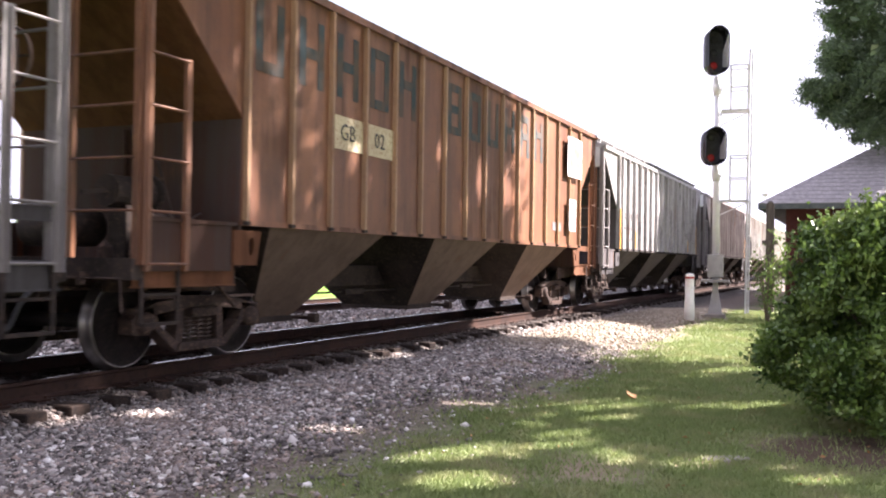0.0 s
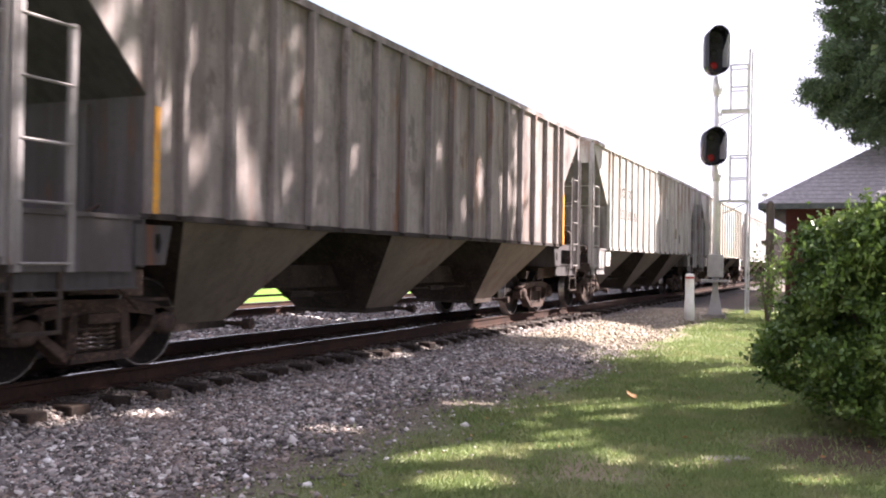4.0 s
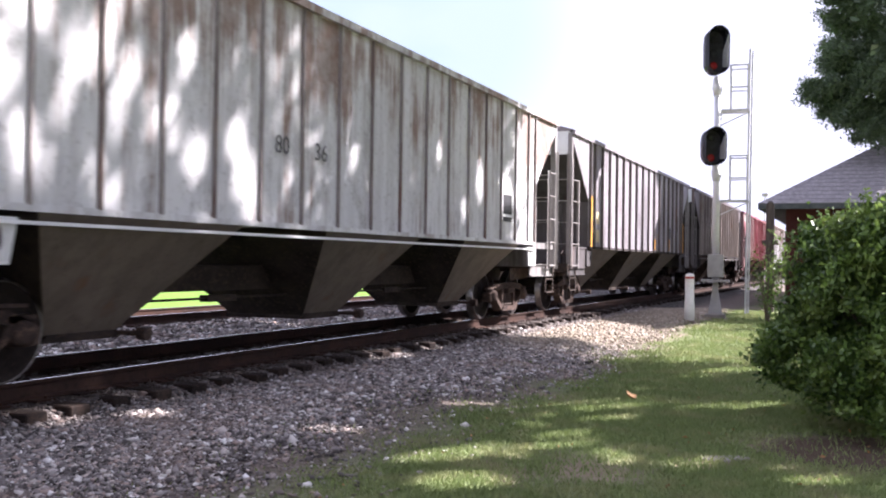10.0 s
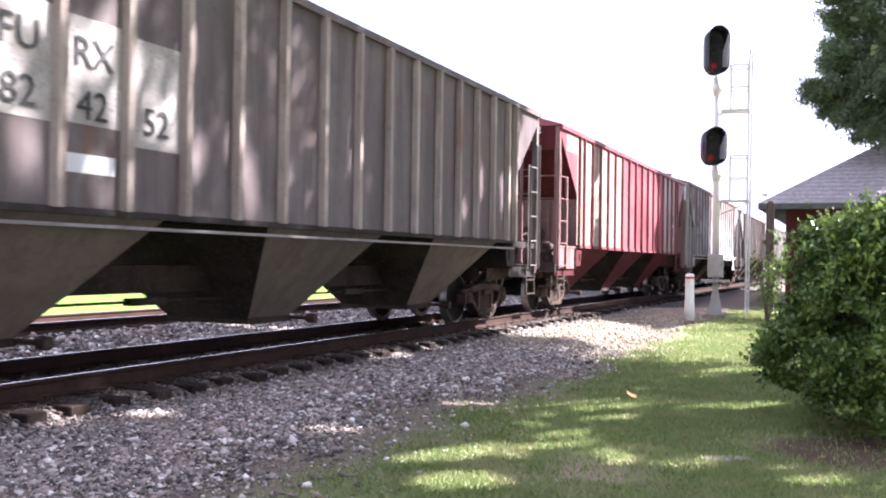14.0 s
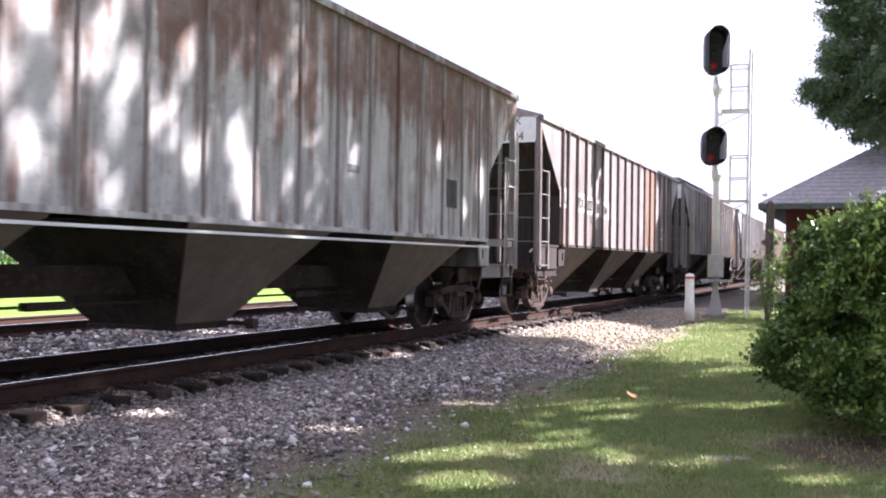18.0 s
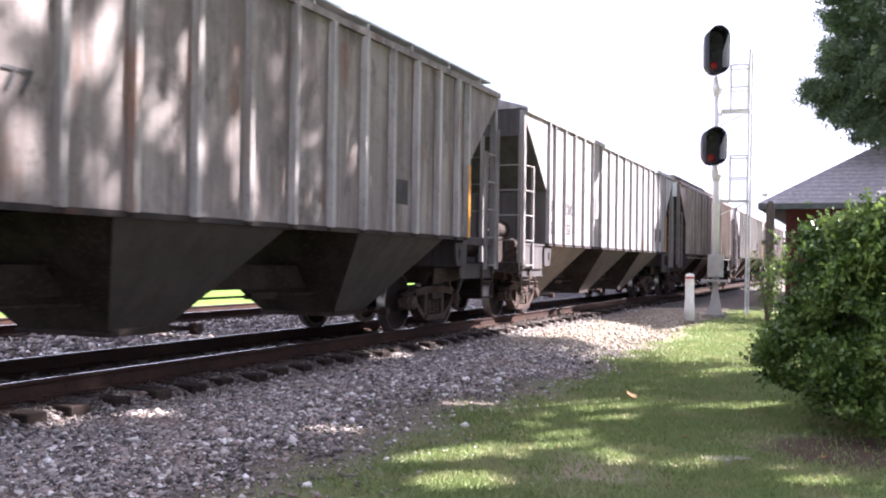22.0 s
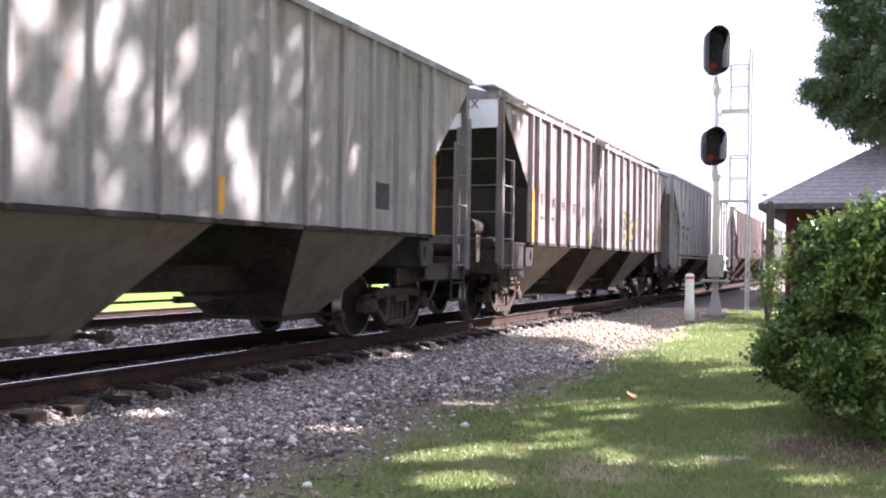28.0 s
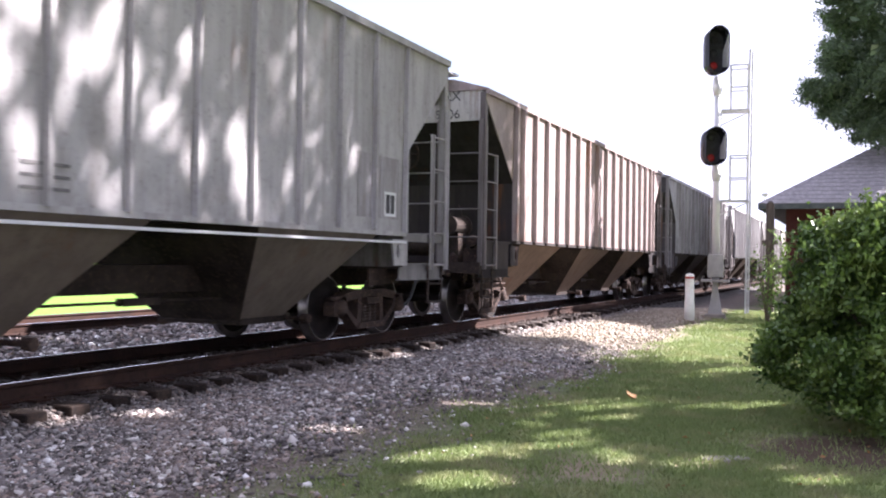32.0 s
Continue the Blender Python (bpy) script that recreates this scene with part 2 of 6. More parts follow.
M = {
    "ground": ground_material(),
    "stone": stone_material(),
    "rail": surface("rusty_rail_steel", (0.030, 0.019, 0.016), (0.050, 0.027, 0.020), 2.0, 0.9, 0.0, third=(0.022, 0.015, 0.013)),
    "rail_top": surface("polished_rail_head", (0.72, 0.71, 0.70), (0.78, 0.77, 0.76), 3.0, 0.14, 1.0, 0.02),
    "tie": surface("creosoted_tie", (0.014, 0.011, 0.010), (0.030, 0.021, 0.017), 3.0, 0.9, third=(0.055, 0.037, 0.028), stretch=(4, 0.6, 4)),
    "under": surface("grimy_shade_underframe", (0.026, 0.021, 0.019), (0.052, 0.040, 0.035), 2.2, 0.85, 0.0, third=(0.085, 0.058, 0.044)),
    "truck": surface("rusty_cast_steel", (0.034, 0.025, 0.023), (0.066, 0.047, 0.040), 2.5, 0.85, 0.0, third=(0.14, 0.088, 0.065)),
    "wheel": surface("dark_wheel_steel", (0.012, 0.010, 0.010), (0.021, 0.016, 0.015), 3.0, 0.85, 0.0, third=(0.034, 0.024, 0.020)),
    "tread": surface("worn_wheel_rim", (0.16, 0.145, 0.14), (0.28, 0.26, 0.25), 4.0, 0.32, 0.9, 0.05),
    "spring": surface("spring_steel", (0.06, 0.045, 0.038), (0.115, 0.082, 0.066), 6.0, 0.75, 0.2),
    "white": surface("white_sign_paint", (0.74, 0.75, 0.76), (0.62, 0.63, 0.65), 2.0, 0.5, bump=0.05),
    "cream": surface("cream_patch_paint", (0.62, 0.54, 0.36), (0.50, 0.42, 0.27), 3.0, 0.6, bump=0.05, third=(0.3, 0.17, 0.09)),
    "black": surface("black_lettering", (0.02, 0.02, 0.022), (0.045, 0.045, 0.05), 6.0, 0.6, bump=0.05),
    "faded": surface("faded_lettering", (0.10, 0.095, 0.10), (0.20, 0.19, 0.19), 4.0, 0.7, bump=0.05),
    "blue": surface("faded_blue_lettering", (0.024, 0.048, 0.056), (0.085, 0.062, 0.046), 2.6, 0.7, bump=0.05),
    "yellow": surface("yellow_stripe", (0.68, 0.33, 0.03), (0.50, 0.22, 0.03), 3.0, 0.55, bump=0.05, third=(0.35, 0.2, 0.1)),
    "graffiti": surface("graffiti_paint", (0.05, 0.05, 0.05), (0.10, 0.09, 0.06), 4.0, 0.6, bump=0.02),
    "palepatch": surface("pale_number_patch", (0.30, 0.28, 0.27), (0.40, 0.38, 0.365), 3.0, 0.6, bump=0.03, third=(0.20, 0.18, 0.175)),
    "smudge": surface("brown_smudge", (0.20, 0.16, 0.12), (0.30, 0.26, 0.20), 3.0, 0.8, bump=0.03, third=(0.13, 0.10, 0.08)),
    "gold": surface("gold_spray_paint", (0.25, 0.19, 0.060), (0.17, 0.13, 0.05), 4.0, 0.6, bump=0.02),
    "galv": surface("galvanised_steel", (0.46, 0.465, 0.48), (0.56, 0.565, 0.58), 3.0, 0.5, 0.1, 0.1),
    "cast": surface("dull_cast_metal", (0.30, 0.295, 0.29), (0.40, 0.39, 0.385), 4.0, 0.6, 0.2, third=(0.22, 0.205, 0.19)),
    # pale tone for the reflection painted inside the signal hoods
    "hood_gleam": surface("pale_hood_gleam", (0.42, 0.42, 0.43), (0.52, 0.52, 0.53), 5.0, 0.35, 0.0, 0.02),
    "alu": surface("aluminium_paint", (0.54, 0.54, 0.55), (0.64, 0.64, 0.65), 2.0, 0.5, 0.2, 0.1),
    "hood": surface("black_signal_paint", (0.010, 0.010, 0.015), (0.018, 0.018, 0.026), 4.0, 0.18, 0.0, 0.02),
    "box": surface("grey_relay_box", (0.27, 0.265, 0.26), (0.35, 0.34, 0.33), 3.0, 0.6, 0.1, 0.1),
    "concrete": surface("weathered_concrete", (0.20, 0.185, 0.165), (0.28, 0.26, 0.235), 4.0, 0.9, third=(0.26, 0.24, 0.21)),
    "post": surface("white_plastic_post", (0.78, 0.78, 0.77), (0.70, 0.70, 0.68), 5.0, 0.45, bump=0.05, third=(0.5, 0.47, 0.42)),
    "red": surface("red_reflective_band", (0.42, 0.035, 0.03), (0.33, 0.03, 0.025), 5.0, 0.4, bump=0.05),
    "brick": surface("red_brick", (0.085, 0.026, 0.025), (0.11, 0.034, 0.032), 6.0, 0.9, third=(0.065, 0.022, 0.022)),
    "mortar": surface("grey_mortar", (0.075, 0.034, 0.032), (0.09, 0.043, 0.040), 8.0, 0.95),
    "shingle": surface("grey_asphalt_shingle", (0.225, 0.212, 0.222), (0.33, 0.31, 0.32), 5.0, 0.95, third=(0.16, 0.15, 0.158), bump=0.5),
    "fascia": surface("dark_green_fascia", (0.045, 0.055, 0.055), (0.075, 0.085, 0.085), 4.0, 0.6),
    "soffit": surface("painted_soffit", (0.16, 0.17, 0.17), (0.22, 0.23, 0.23), 4.0, 0.7),
    "timber": surface("weathered_timber", (0.06, 0.05, 0.045), (0.10, 0.085, 0.075), 4.0, 0.9, stretch=(6, 6, 0.6)),
    "bark": surface("oak_bark", (0.07, 0.055, 0.045), (0.15, 0.125, 0.10), 5.0, 0.95, stretch=(3, 3, 0.7), bump=0.9, dist=0.04),
    "oak": leafy("oak_leaf", (0.070, 0.108, 0.058), (0.135, 0.185, 0.092), (0.100, 0.138, 0.090), 0.5, 0.35),
    "bush": leafy("bush_leaf", (0.030, 0.066, 0.016), (0.130, 0.215, 0.042), (0.220, 0.305, 0.070), 0.40, 0.30),
    "sprig": leafy("young_leaf", (0.16, 0.25, 0.05), (0.24, 0.34, 0.08), (0.13, 0.22, 0.05), 0.5, 0.35),
    "far": leafy("far_leaf", (0.035, 0.065, 0.025), (0.07, 0.11, 0.04), (0.05, 0.09, 0.04)),
    "blade": leafy("grass_blade", (0.165, 0.220, 0.075), (0.235, 0.295, 0.105), (0.285, 0.300, 0.140), 0.7, 0.3),
    "dry": leafy("dry_leaf", (0.30, 0.16, 0.06), (0.42, 0.22, 0.08), (0.24, 0.15, 0.08), 0.7, 0.1),
}
M["placard"], M["placard_smudge"], M["placard_dark"] = M["white"], M["smudge"], M["faded"]
lens_m, lens_n, lens_l, lens_b = nodes_of("red_signal_lens", 0.15)
lens_b.inputs["Base Color"].default_value = (0.16, 0.012, 0.012, 1)
lens_b.inputs["Emission Color"].default_value = (1.0, 0.08, 0.05, 1)
lens_b.inputs["Emission Strength"].default_value = 0.012
M["lens"] = lens_m
glass_m, glass_n, glass_l, glass_b = nodes_of("window_glass", 0.05)
glass_b.inputs["Base Color"].default_value = (0.02, 0.025, 0.03, 1)
M["glass"] = glass_m


# ---- mesh helpers ----
def add_box(bm, x0, x1, y0, y1, z0, z1):
    v = [bm.verts.new((x, y, z)) for x in (x0, x1) for y in (y0, y1) for z in (z0, z1)]
    for f in ((0, 1, 3, 2), (4, 6, 7, 5), (0, 4, 5, 1), (2, 3, 7, 6), (0, 2, 6, 4), (1, 5, 7, 3)):
        bm.faces.new([v[i] for i in f])
    return v


def add_prism(bm, pts, a0, a1, axis="y"):
    """A polygon in the x-z plane (axis y) or the y-z plane (axis x), drawn out between a0 and a1."""
    def at(p, a):
        return (p[0], a, p[1]) if axis == "y" else (a, p[0], p[1])
    lo, hi = [bm.verts.new(at(p, a0)) for p in pts], [bm.verts.new(at(p, a1)) for p in pts]
    bm.faces.new(lo)
    bm.faces.new(hi[::-1])
    for i in range(len(pts)):
        j = (i + 1) % len(pts)
        bm.faces.new((lo[j], lo[i], hi[i], hi[j]))


def add_bar(bm, p, q, w, h=None):
    """A square bar from p to q."""
    add_tube(bm, [p, q], w * 0.7071, 4, turn=math.pi / 4)


def add_tube(bm, path, r, seg=8, turn=0.0, caps=True):
    path = [Vector(p) for p in path]
    rings = []
    for i, p in enumerate(path):
        d = (path[min(i + 1, len(path) - 1)] - path[max(i - 1, 0)]).normalized()
        side = d.cross(Vector((0, 0, 1)))
        side = Vector((1, 0, 0)) if side.length < 1e-3 else side.normalized()
        up = side.cross(d)
        rad = r[i] if isinstance(r, (list, tuple)) else r
        rings.append([bm.verts.new(p + (side * math.cos(turn + k * math.tau / seg) + up * math.sin(turn + k * math.tau / seg)) * rad) for k in range(seg)])
    for a, b in zip(rings, rings[1:]):
        for k in range(seg):
            j = (k + 1) % seg
            bm.faces.new((a[k], a[j], b[j], b[k]))
    if caps:
        bm.faces.new(rings[0][::-1])
        bm.faces.new(rings[-1])


def add_lathe(bm, profile, seg=28, axis="y", at=(0, 0, 0)):
    """A profile of (along, radius) turned about the y or x axis."""
    rings = []
    for a, r in profile:
        ring = []
        for k in range(seg):
            c, s = math.cos(k * math.tau / seg) * r, math.sin(k * math.tau / seg) * r
            ring.append(bm.verts.new(Vector(at) + Vector((c, a, s) if axis == "y" else (a, c, s) if axis == "x" else (c, s, a))))
        rings.append(ring)
    for a, b in zip(rings, rings[1:]):
        for k in range(seg):
            j = (k + 1) % seg
            bm.faces.new((a[k], a[j], b[j], b[k]))


def mesh_of(name, bm, mat, smooth=False):
    bmesh.ops.recalc_face_normals(bm, faces=bm.faces)
    me = bpy.data.meshes.new(name)
    bm.to_mesh(me)
    bm.free()
    me.materials.append(mat)
    if smooth:
        me.shade_smooth()
    return me


def put(name, me, parent=None, m=None, label=""):
    ob = new(name, me)
    if parent:
        ob.parent = parent
    if m is not None:
        ob.matrix_basis = m
    if label:
        tagged(ob, label)
    return ob


def part(name, bm, material, parent=None, label="", smooth=False, bevel=0.0, m=None):
    if bevel:
        bmesh.ops.bevel(bm, geom=bm.edges[:], offset=bevel, segments=1, affect="EDGES")
    return put(name, mesh_of(name, bm, material, smooth), parent, m, label)


def soup(name, verts, faces, mat, parent=None, smooth=False):
    me = bpy.data.meshes.new(name)
    me.vertices.add(len(verts))
    me.vertices.foreach_set("co", np.asarray(verts, dtype=np.float32).ravel())
    faces = np.asarray(faces, dtype=np.int32)
    k = faces.shape[1]
    me.loops.add(faces.size)
    me.loops.foreach_set("vertex_index", faces.ravel())
    me.polygons.add(len(faces))
    me.polygons.foreach_set("loop_start", np.arange(0, faces.size, k, dtype=np.int32))
    me.update(calc_edges=True)
    me.validate()
    me.materials.append(mat)
    if smooth:
        me.shade_smooth()
    ob = new(name, me)
    if parent:
        ob.parent = parent
    return ob


def leaves(name, centres, size, mat, parent=None, rng=None, flat=0.0, slim=0.55):
    """Many small folded leaves, one at each centre."""
    rng = rng or np.random.default_rng(1)
    n = len(centres)
    d = rng.normal(size=(n, 3))
    d[:, 2] = d[:, 2] * (1 - flat) - 0.25
    d /= np.linalg.norm(d, axis=1)[:, None]
    s = np.cross(d, rng.normal(size=(n, 3)))
    s /= np.linalg.norm(s, axis=1)[:, None] + 1e-9
    u = np.cross(d, s)
    L = (size * rng.uniform(0.6, 1.35, n))[:, None]
    base = centres - d * L * 0.5
    v = np.stack([base, centres + s * L * slim * 0.5 + u * L * 0.12, centres + d * L * 0.5, centres - s * L * slim * 0.5 + u * L * 0.12], 1).reshape(-1, 3)
    i = np.arange(n)[:, None] * 4
    f = np.concatenate([np.concatenate([i, i + 1, i + 2], 1), np.concatenate([i, i + 2, i + 3], 1)])
    return soup(name, v, f, mat, parent)


text_cache = {}


def text_mesh(text, size, mat):
    key = (text, size, mat.name)
    if key not in text_cache:
        cu = bpy.data.curves.new("lettering", "FONT")
        cu.body, cu.size, cu.extrude = text, size, 0.002
        cu.align_x, cu.align_y, cu.resolution_u = "CENTER", "CENTER", 2
        ob = bpy.data.objects.new("lettering", cu)
        me = bpy.data.meshes.new_from_object(ob)
        bpy.data.objects.remove(ob)
        me.materials.clear()
        me.materials.append(mat)
        text_cache[key] = me
    return text_cache[key]


# ---- ground ----
D = 6.791            # camera to the near rail
YC = D + 0.7525      # middle of the near track
Y2 = 13.15           # middle of the far track


def ground_z(x, y):
    """Lawn, a shallow ballast shoulder, the two track beds, a field behind."""
    lawn = -0.37 + 0.035 * np.sin(x * 0.55 + 0.4) * np.cos(y * 0.7) - 0.03 * np.exp(-((y - 3.3) / 0.5) ** 2)
    t = np.clip((y - 3.5) / 2.3, 0, 1)
    bed = lawn * (1 - t) + (-0.30) * t + 0.095 * np.clip((y - 6.12) / 0.28, 0, 1)
    hump = 0.17 * np.exp(-((x - 25.0) / 7.0) ** 2) * np.exp(-((y - 3.6) / 1.3) ** 2)
    mid = -0.10 * np.exp(-((y - 10.35) / 0.8) ** 2)
    back = -0.12 * np.clip((y - 15.2) / 1.2, 0, 1)
    return bed + hump + mid + back


def build_ground():
    xs = np.concatenate([[-900, -300, -100, -40, -15, -6], np.arange(-2, 34, 0.2), [35, 37, 40, 45, 52, 62, 80, 110, 160, 260, 500, 1200, 2600]])
    ys = np.concatenate([[-900, -300, -100, -40, -20, -12], np.arange(-8, 17.6, 0.2), [18.5, 20, 23, 28, 36, 50, 80, 140, 260, 500, 1200, 2600]])
    X, Y = np.meshgrid(xs, ys, indexing="ij")
    Z = ground_z(X, Y)
    a, b = len(xs), len(ys)
    i = (np.arange(a - 1)[:, None] * b + np.arange(b - 1)[None, :]).ravel()
    ob = soup("ground", np.stack([X, Y, Z], -1).reshape(-1, 3), np.stack([i, i + b, i + b + 1, i + 1], 1), M["ground"], smooth=True)
    tagged(ob, "mown lawn, gravel shoulder and green field beside the railway", "ground", kind="structure")


build_ground()


def rail_profile():
    return [(-0.070, -0.172), (0.070, -0.172), (0.070, -0.160), (0.012, -0.140), (0.010, -0.045), (0.036, -0.032), (0.036, -0.004), (-0.036, -0.004), (-0.036, -0.032), (-0.010, -0.045), (-0.012, -0.140), (-0.070, -0.160)]


def build_track(name, yc, label, ties):
    track = tagged(new(name), label, "railway track", kind="structure")
    for s in (-1, 1):
        bm = bmesh.new()
        add_prism(bm, [(yc + s * 0.7525 + a, b) for a, b in rail_profile()], -60, 420, "x")
        r = part("rail", bm, M["rail"], track, "rust-brown steel rail")
        bm = bmesh.new()
        add_prism(bm, [(yc + s * 0.7525 - 0.016, -0.004), (yc + s * 0.7525 + 0.016, -0.004), (yc + s * 0.7525 + 0.011, 0.0), (yc + s * 0.7525 - 0.011, 0.0)], -60, 420, "x")
        part("rail_head", bm, M["rail_top"], r, "polished running surface of the rail")
    rng = random.Random(4)
    bm = bmesh.new()
    add_box(bm, -0.115, 0.115, -1.34, 1.34, -0.36, -0.175)
    bmesh.ops.bevel(bm, geom=bm.edges[:], offset=0.012, segments=1, affect="EDGES")
    tie = mesh_of("tie", bm, M["tie"])
    bm = bmesh.new()
    for s in (-1, 1):
        add_box(bm, -0.10, 0.10, s * 0.7525 - 0.17, s * 0.7525 + 0.17, -0.175, -0.160)
        for k in (-0.1, 0.1):
            add_tube(bm, [(0.05, s * 0.7525 + k, -0.165), (0.05, s * 0.7525 + k, -0.135)], 0.014, 6)
    plate = mesh_of("tie_plate", bm, M["rail"])
    for i in range(ties):
        x = 0.5 + i * 0.52 + rng.uniform(-0.04, 0.04)
        t = put("tie", tie, track, pose(x, yc + rng.uniform(-0.07, 0.03), rng.uniform(-0.012, 0.004), 0, 0, rng.uniform(-1.5, 1.5)))
        if i < 60:
            put("tie_plate", plate, t)
    return track


build_track("track_1", YC, "railway track of rusty rails on dark wooden ties", 150)
build_track("track_2", Y2, "second railway track behind the train", 110)


def build_ballast():
    """Loose stones: dense on the near shoulder, thinner away from it."""
    rng = np.random.default_rng(7)
    ico = np.array([(1, 0, 0.2), (-1, 0, -0.2), (0, 1, -0.1), (0, -1, 0.2), (0.2, 0.1, 1), (-0.1, 0, -1)])
    tri = np.array([(0, 2, 4), (2, 1, 4), (1, 3, 4), (3, 0, 4), (2, 0, 5), (1, 2, 5), (3, 1, 5), (0, 3, 5)])
    zones = [(2.2, 9.5, 2.6, 6.75, 105000, 0.0185), (9.5, 17.0, 2.9, 6.75, 66000, 0.021), (17.0, 30.0, 3.4, 6.75, 50000, 0.024), (3.0, 20.0, 3.4, 6.6, 420, 0.036),
             (3.0, 30.0, 6.85, 8.3, 9000, 0.034), (6.0, 34.0, 8.35, 12.3, 30000, 0.030), (8.0, 34.0, 12.5, 15.4, 6000, 0.036)]
    vs, fs, base = [], [], 0
    for x0, x1, y0, y1, n, r in zones:
        x, y = rng.uniform(x0, x1, n), rng.uniform(y0, y1, n)
        keep = np.ones(n, bool)
        if y0 < 4:
            edge = 4.25 + 0.22 * np.sin(x * 0.9) + 0.18 * np.sin(x * 2.3 + 1) + 0.12 * np.sin(x * 5.7) - 0.6 * np.clip((x - 10) / 6, 0, 1)
            keep = rng.uniform(0, 1, n) < np.clip((y - edge + 0.65) / 1.3, 0.0, 1) ** 1.5 + 0.035 * np.clip((y - 2.6) / 0.8, 0, 1)
        x, y = x[keep], y[keep]
        k = len(x)
        size = r * np.clip(rng.lognormal(-0.05, 0.42, k), 0.4, 2.2)
        v = ico[None] * rng.uniform(0.6, 1.3, (k, 6, 1)) * (size[:, None] * rng.uniform(0.5, 1.45, (k, 3)))[:, None, :]
        for i, j in ((1, 2), (0, 2), (0, 1)):
            a = rng.uniform(0, math.tau, k)
            c, s = np.cos(a)[:, None], np.sin(a)[:, None]
            v[..., i], v[..., j] = v[..., i] * c - v[..., j] * s, v[..., i] * s + v[..., j] * c
        v[..., 2] *= 0.62
        v += np.stack([x, y, ground_z(x, y) + size * 0.15 + rng.uniform(0, 0.012, k)], -1)[:, None, :]
        vs.append(v.reshape(-1, 3))
        fs.append((tri[None] + (base + np.arange(k) * 6)[:, None, None]).reshape(-1, 3))
        base += k * 6
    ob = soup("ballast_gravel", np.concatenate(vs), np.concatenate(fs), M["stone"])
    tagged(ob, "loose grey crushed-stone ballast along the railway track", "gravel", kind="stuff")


build_ballast()


def build_grass():
    rng = np.random.default_rng(11)
    pts = []
    for x0, x1, y0, y1, n in ((3.5, 7, -0.5, 4.6, 120000), (7, 11, -1.5, 4.6, 120000), (11, 18, -1.5, 4.6, 110000), (18, 30, -1.5, 4.0, 80000)):
        x, y = rng.uniform(x0, x1, n), rng.uniform(y0, y1, n)
        edge = 3.55 + 0.20 * np.sin(x * 0.9 + 1.0) + 0.16 * np.sin(x * 2.1 + 2) + 0.25 * np.sin(x * 4.3) * np.sin(y * 5.1)
        patch = 0.5 + 0.5 * np.sin(x * 1.3 + 2.0 * np.sin(y * 0.9)) * np.cos(y * 1.7 + x * 0.4)
        bare = np.clip((np.hypot(x - 8.5, y - 0.05) - 0.55) / 0.6, 0.05, 1) * np.clip((np.hypot(x - 6.6, y - 1.75) + 0.25 * np.sin(x * 5.0) * np.cos(y * 6.0) - 0.15) / 0.6, 0.22, 1)
        keep = rng.uniform(0, 1, n) < np.clip((edge - y) / 0.95, 0.02, 1) * (0.55 + 0.45 * patch) * bare
        pts.append(np.stack([x, y], -1)[keep])
    p = np.concatenate(pts)
    n = len(p)
    far = 0.7 + p[:, 0] / 12
    h = rng.uniform(0.014, 0.042, n) * np.clip(far, 0.8, 1.6)
    w = rng.uniform(0.004, 0.008, n) * far
    a, b = rng.uniform(0, math.tau, n), rng.uniform(0, math.tau, n)
    z = ground_z(p[:, 0], p[:, 1]) - 0.005
    base = np.stack([p[:, 0], p[:, 1], z], -1)
    side = np.stack([np.cos(a), np.sin(a), a * 0], -1) * w[:, None]
    lean = np.stack([np.cos(b), np.sin(b), b * 0], -1) * (h * rng.uniform(0.2, 1.1, n))[:, None]
    tip = base + lean + np.stack([a * 0, a * 0, h], -1)
    v = np.stack([base - side, base + side, tip], 1).reshape(-1, 3)
    ob = soup("lawn_grass", v, np.arange(n * 3).reshape(-1, 3), M["blade"])
    tagged(ob, "short patchy green lawn grass, worn in places", "grass", kind="stuff")


build_grass()


# ---- trees and bushes ----
def crown_points(rng, centre, radii, clumps, per, spread, hollow=0.35, gap=0.44, scale=0.33, floor=None):
    """Leaf places in clumps that fill an uneven ellipsoid, with gaps between the clumps."""
    out, tries = [], 0
    while len(out) < clumps and tries < clumps * 40:
        tries += 1
        q = Vector(rng.normal(size=3)).normalized() * (rng.uniform(hollow ** 3, 1) ** (1 / 3))
        wobble = 0.86 + 0.34 * noise.noise(q * 2.3 + Vector(centre))
        p = Vector((q.x * radii[0], q.y * radii[1], q.z * radii[2])) * wobble + Vector(centre)
        if floor is not None and p.z < floor:
            continue
        if noise.noise(p * scale) * 0.5 + 0.5 < gap:
            continue
        out.append(p)
    pts = [np.array(p)[None] + rng.normal(size=(per, 3)) * spread * rng.uniform(0.7, 1.3) * np.array([1, 1, 0.7]) for p in out]
    return out, np.concatenate(pts)


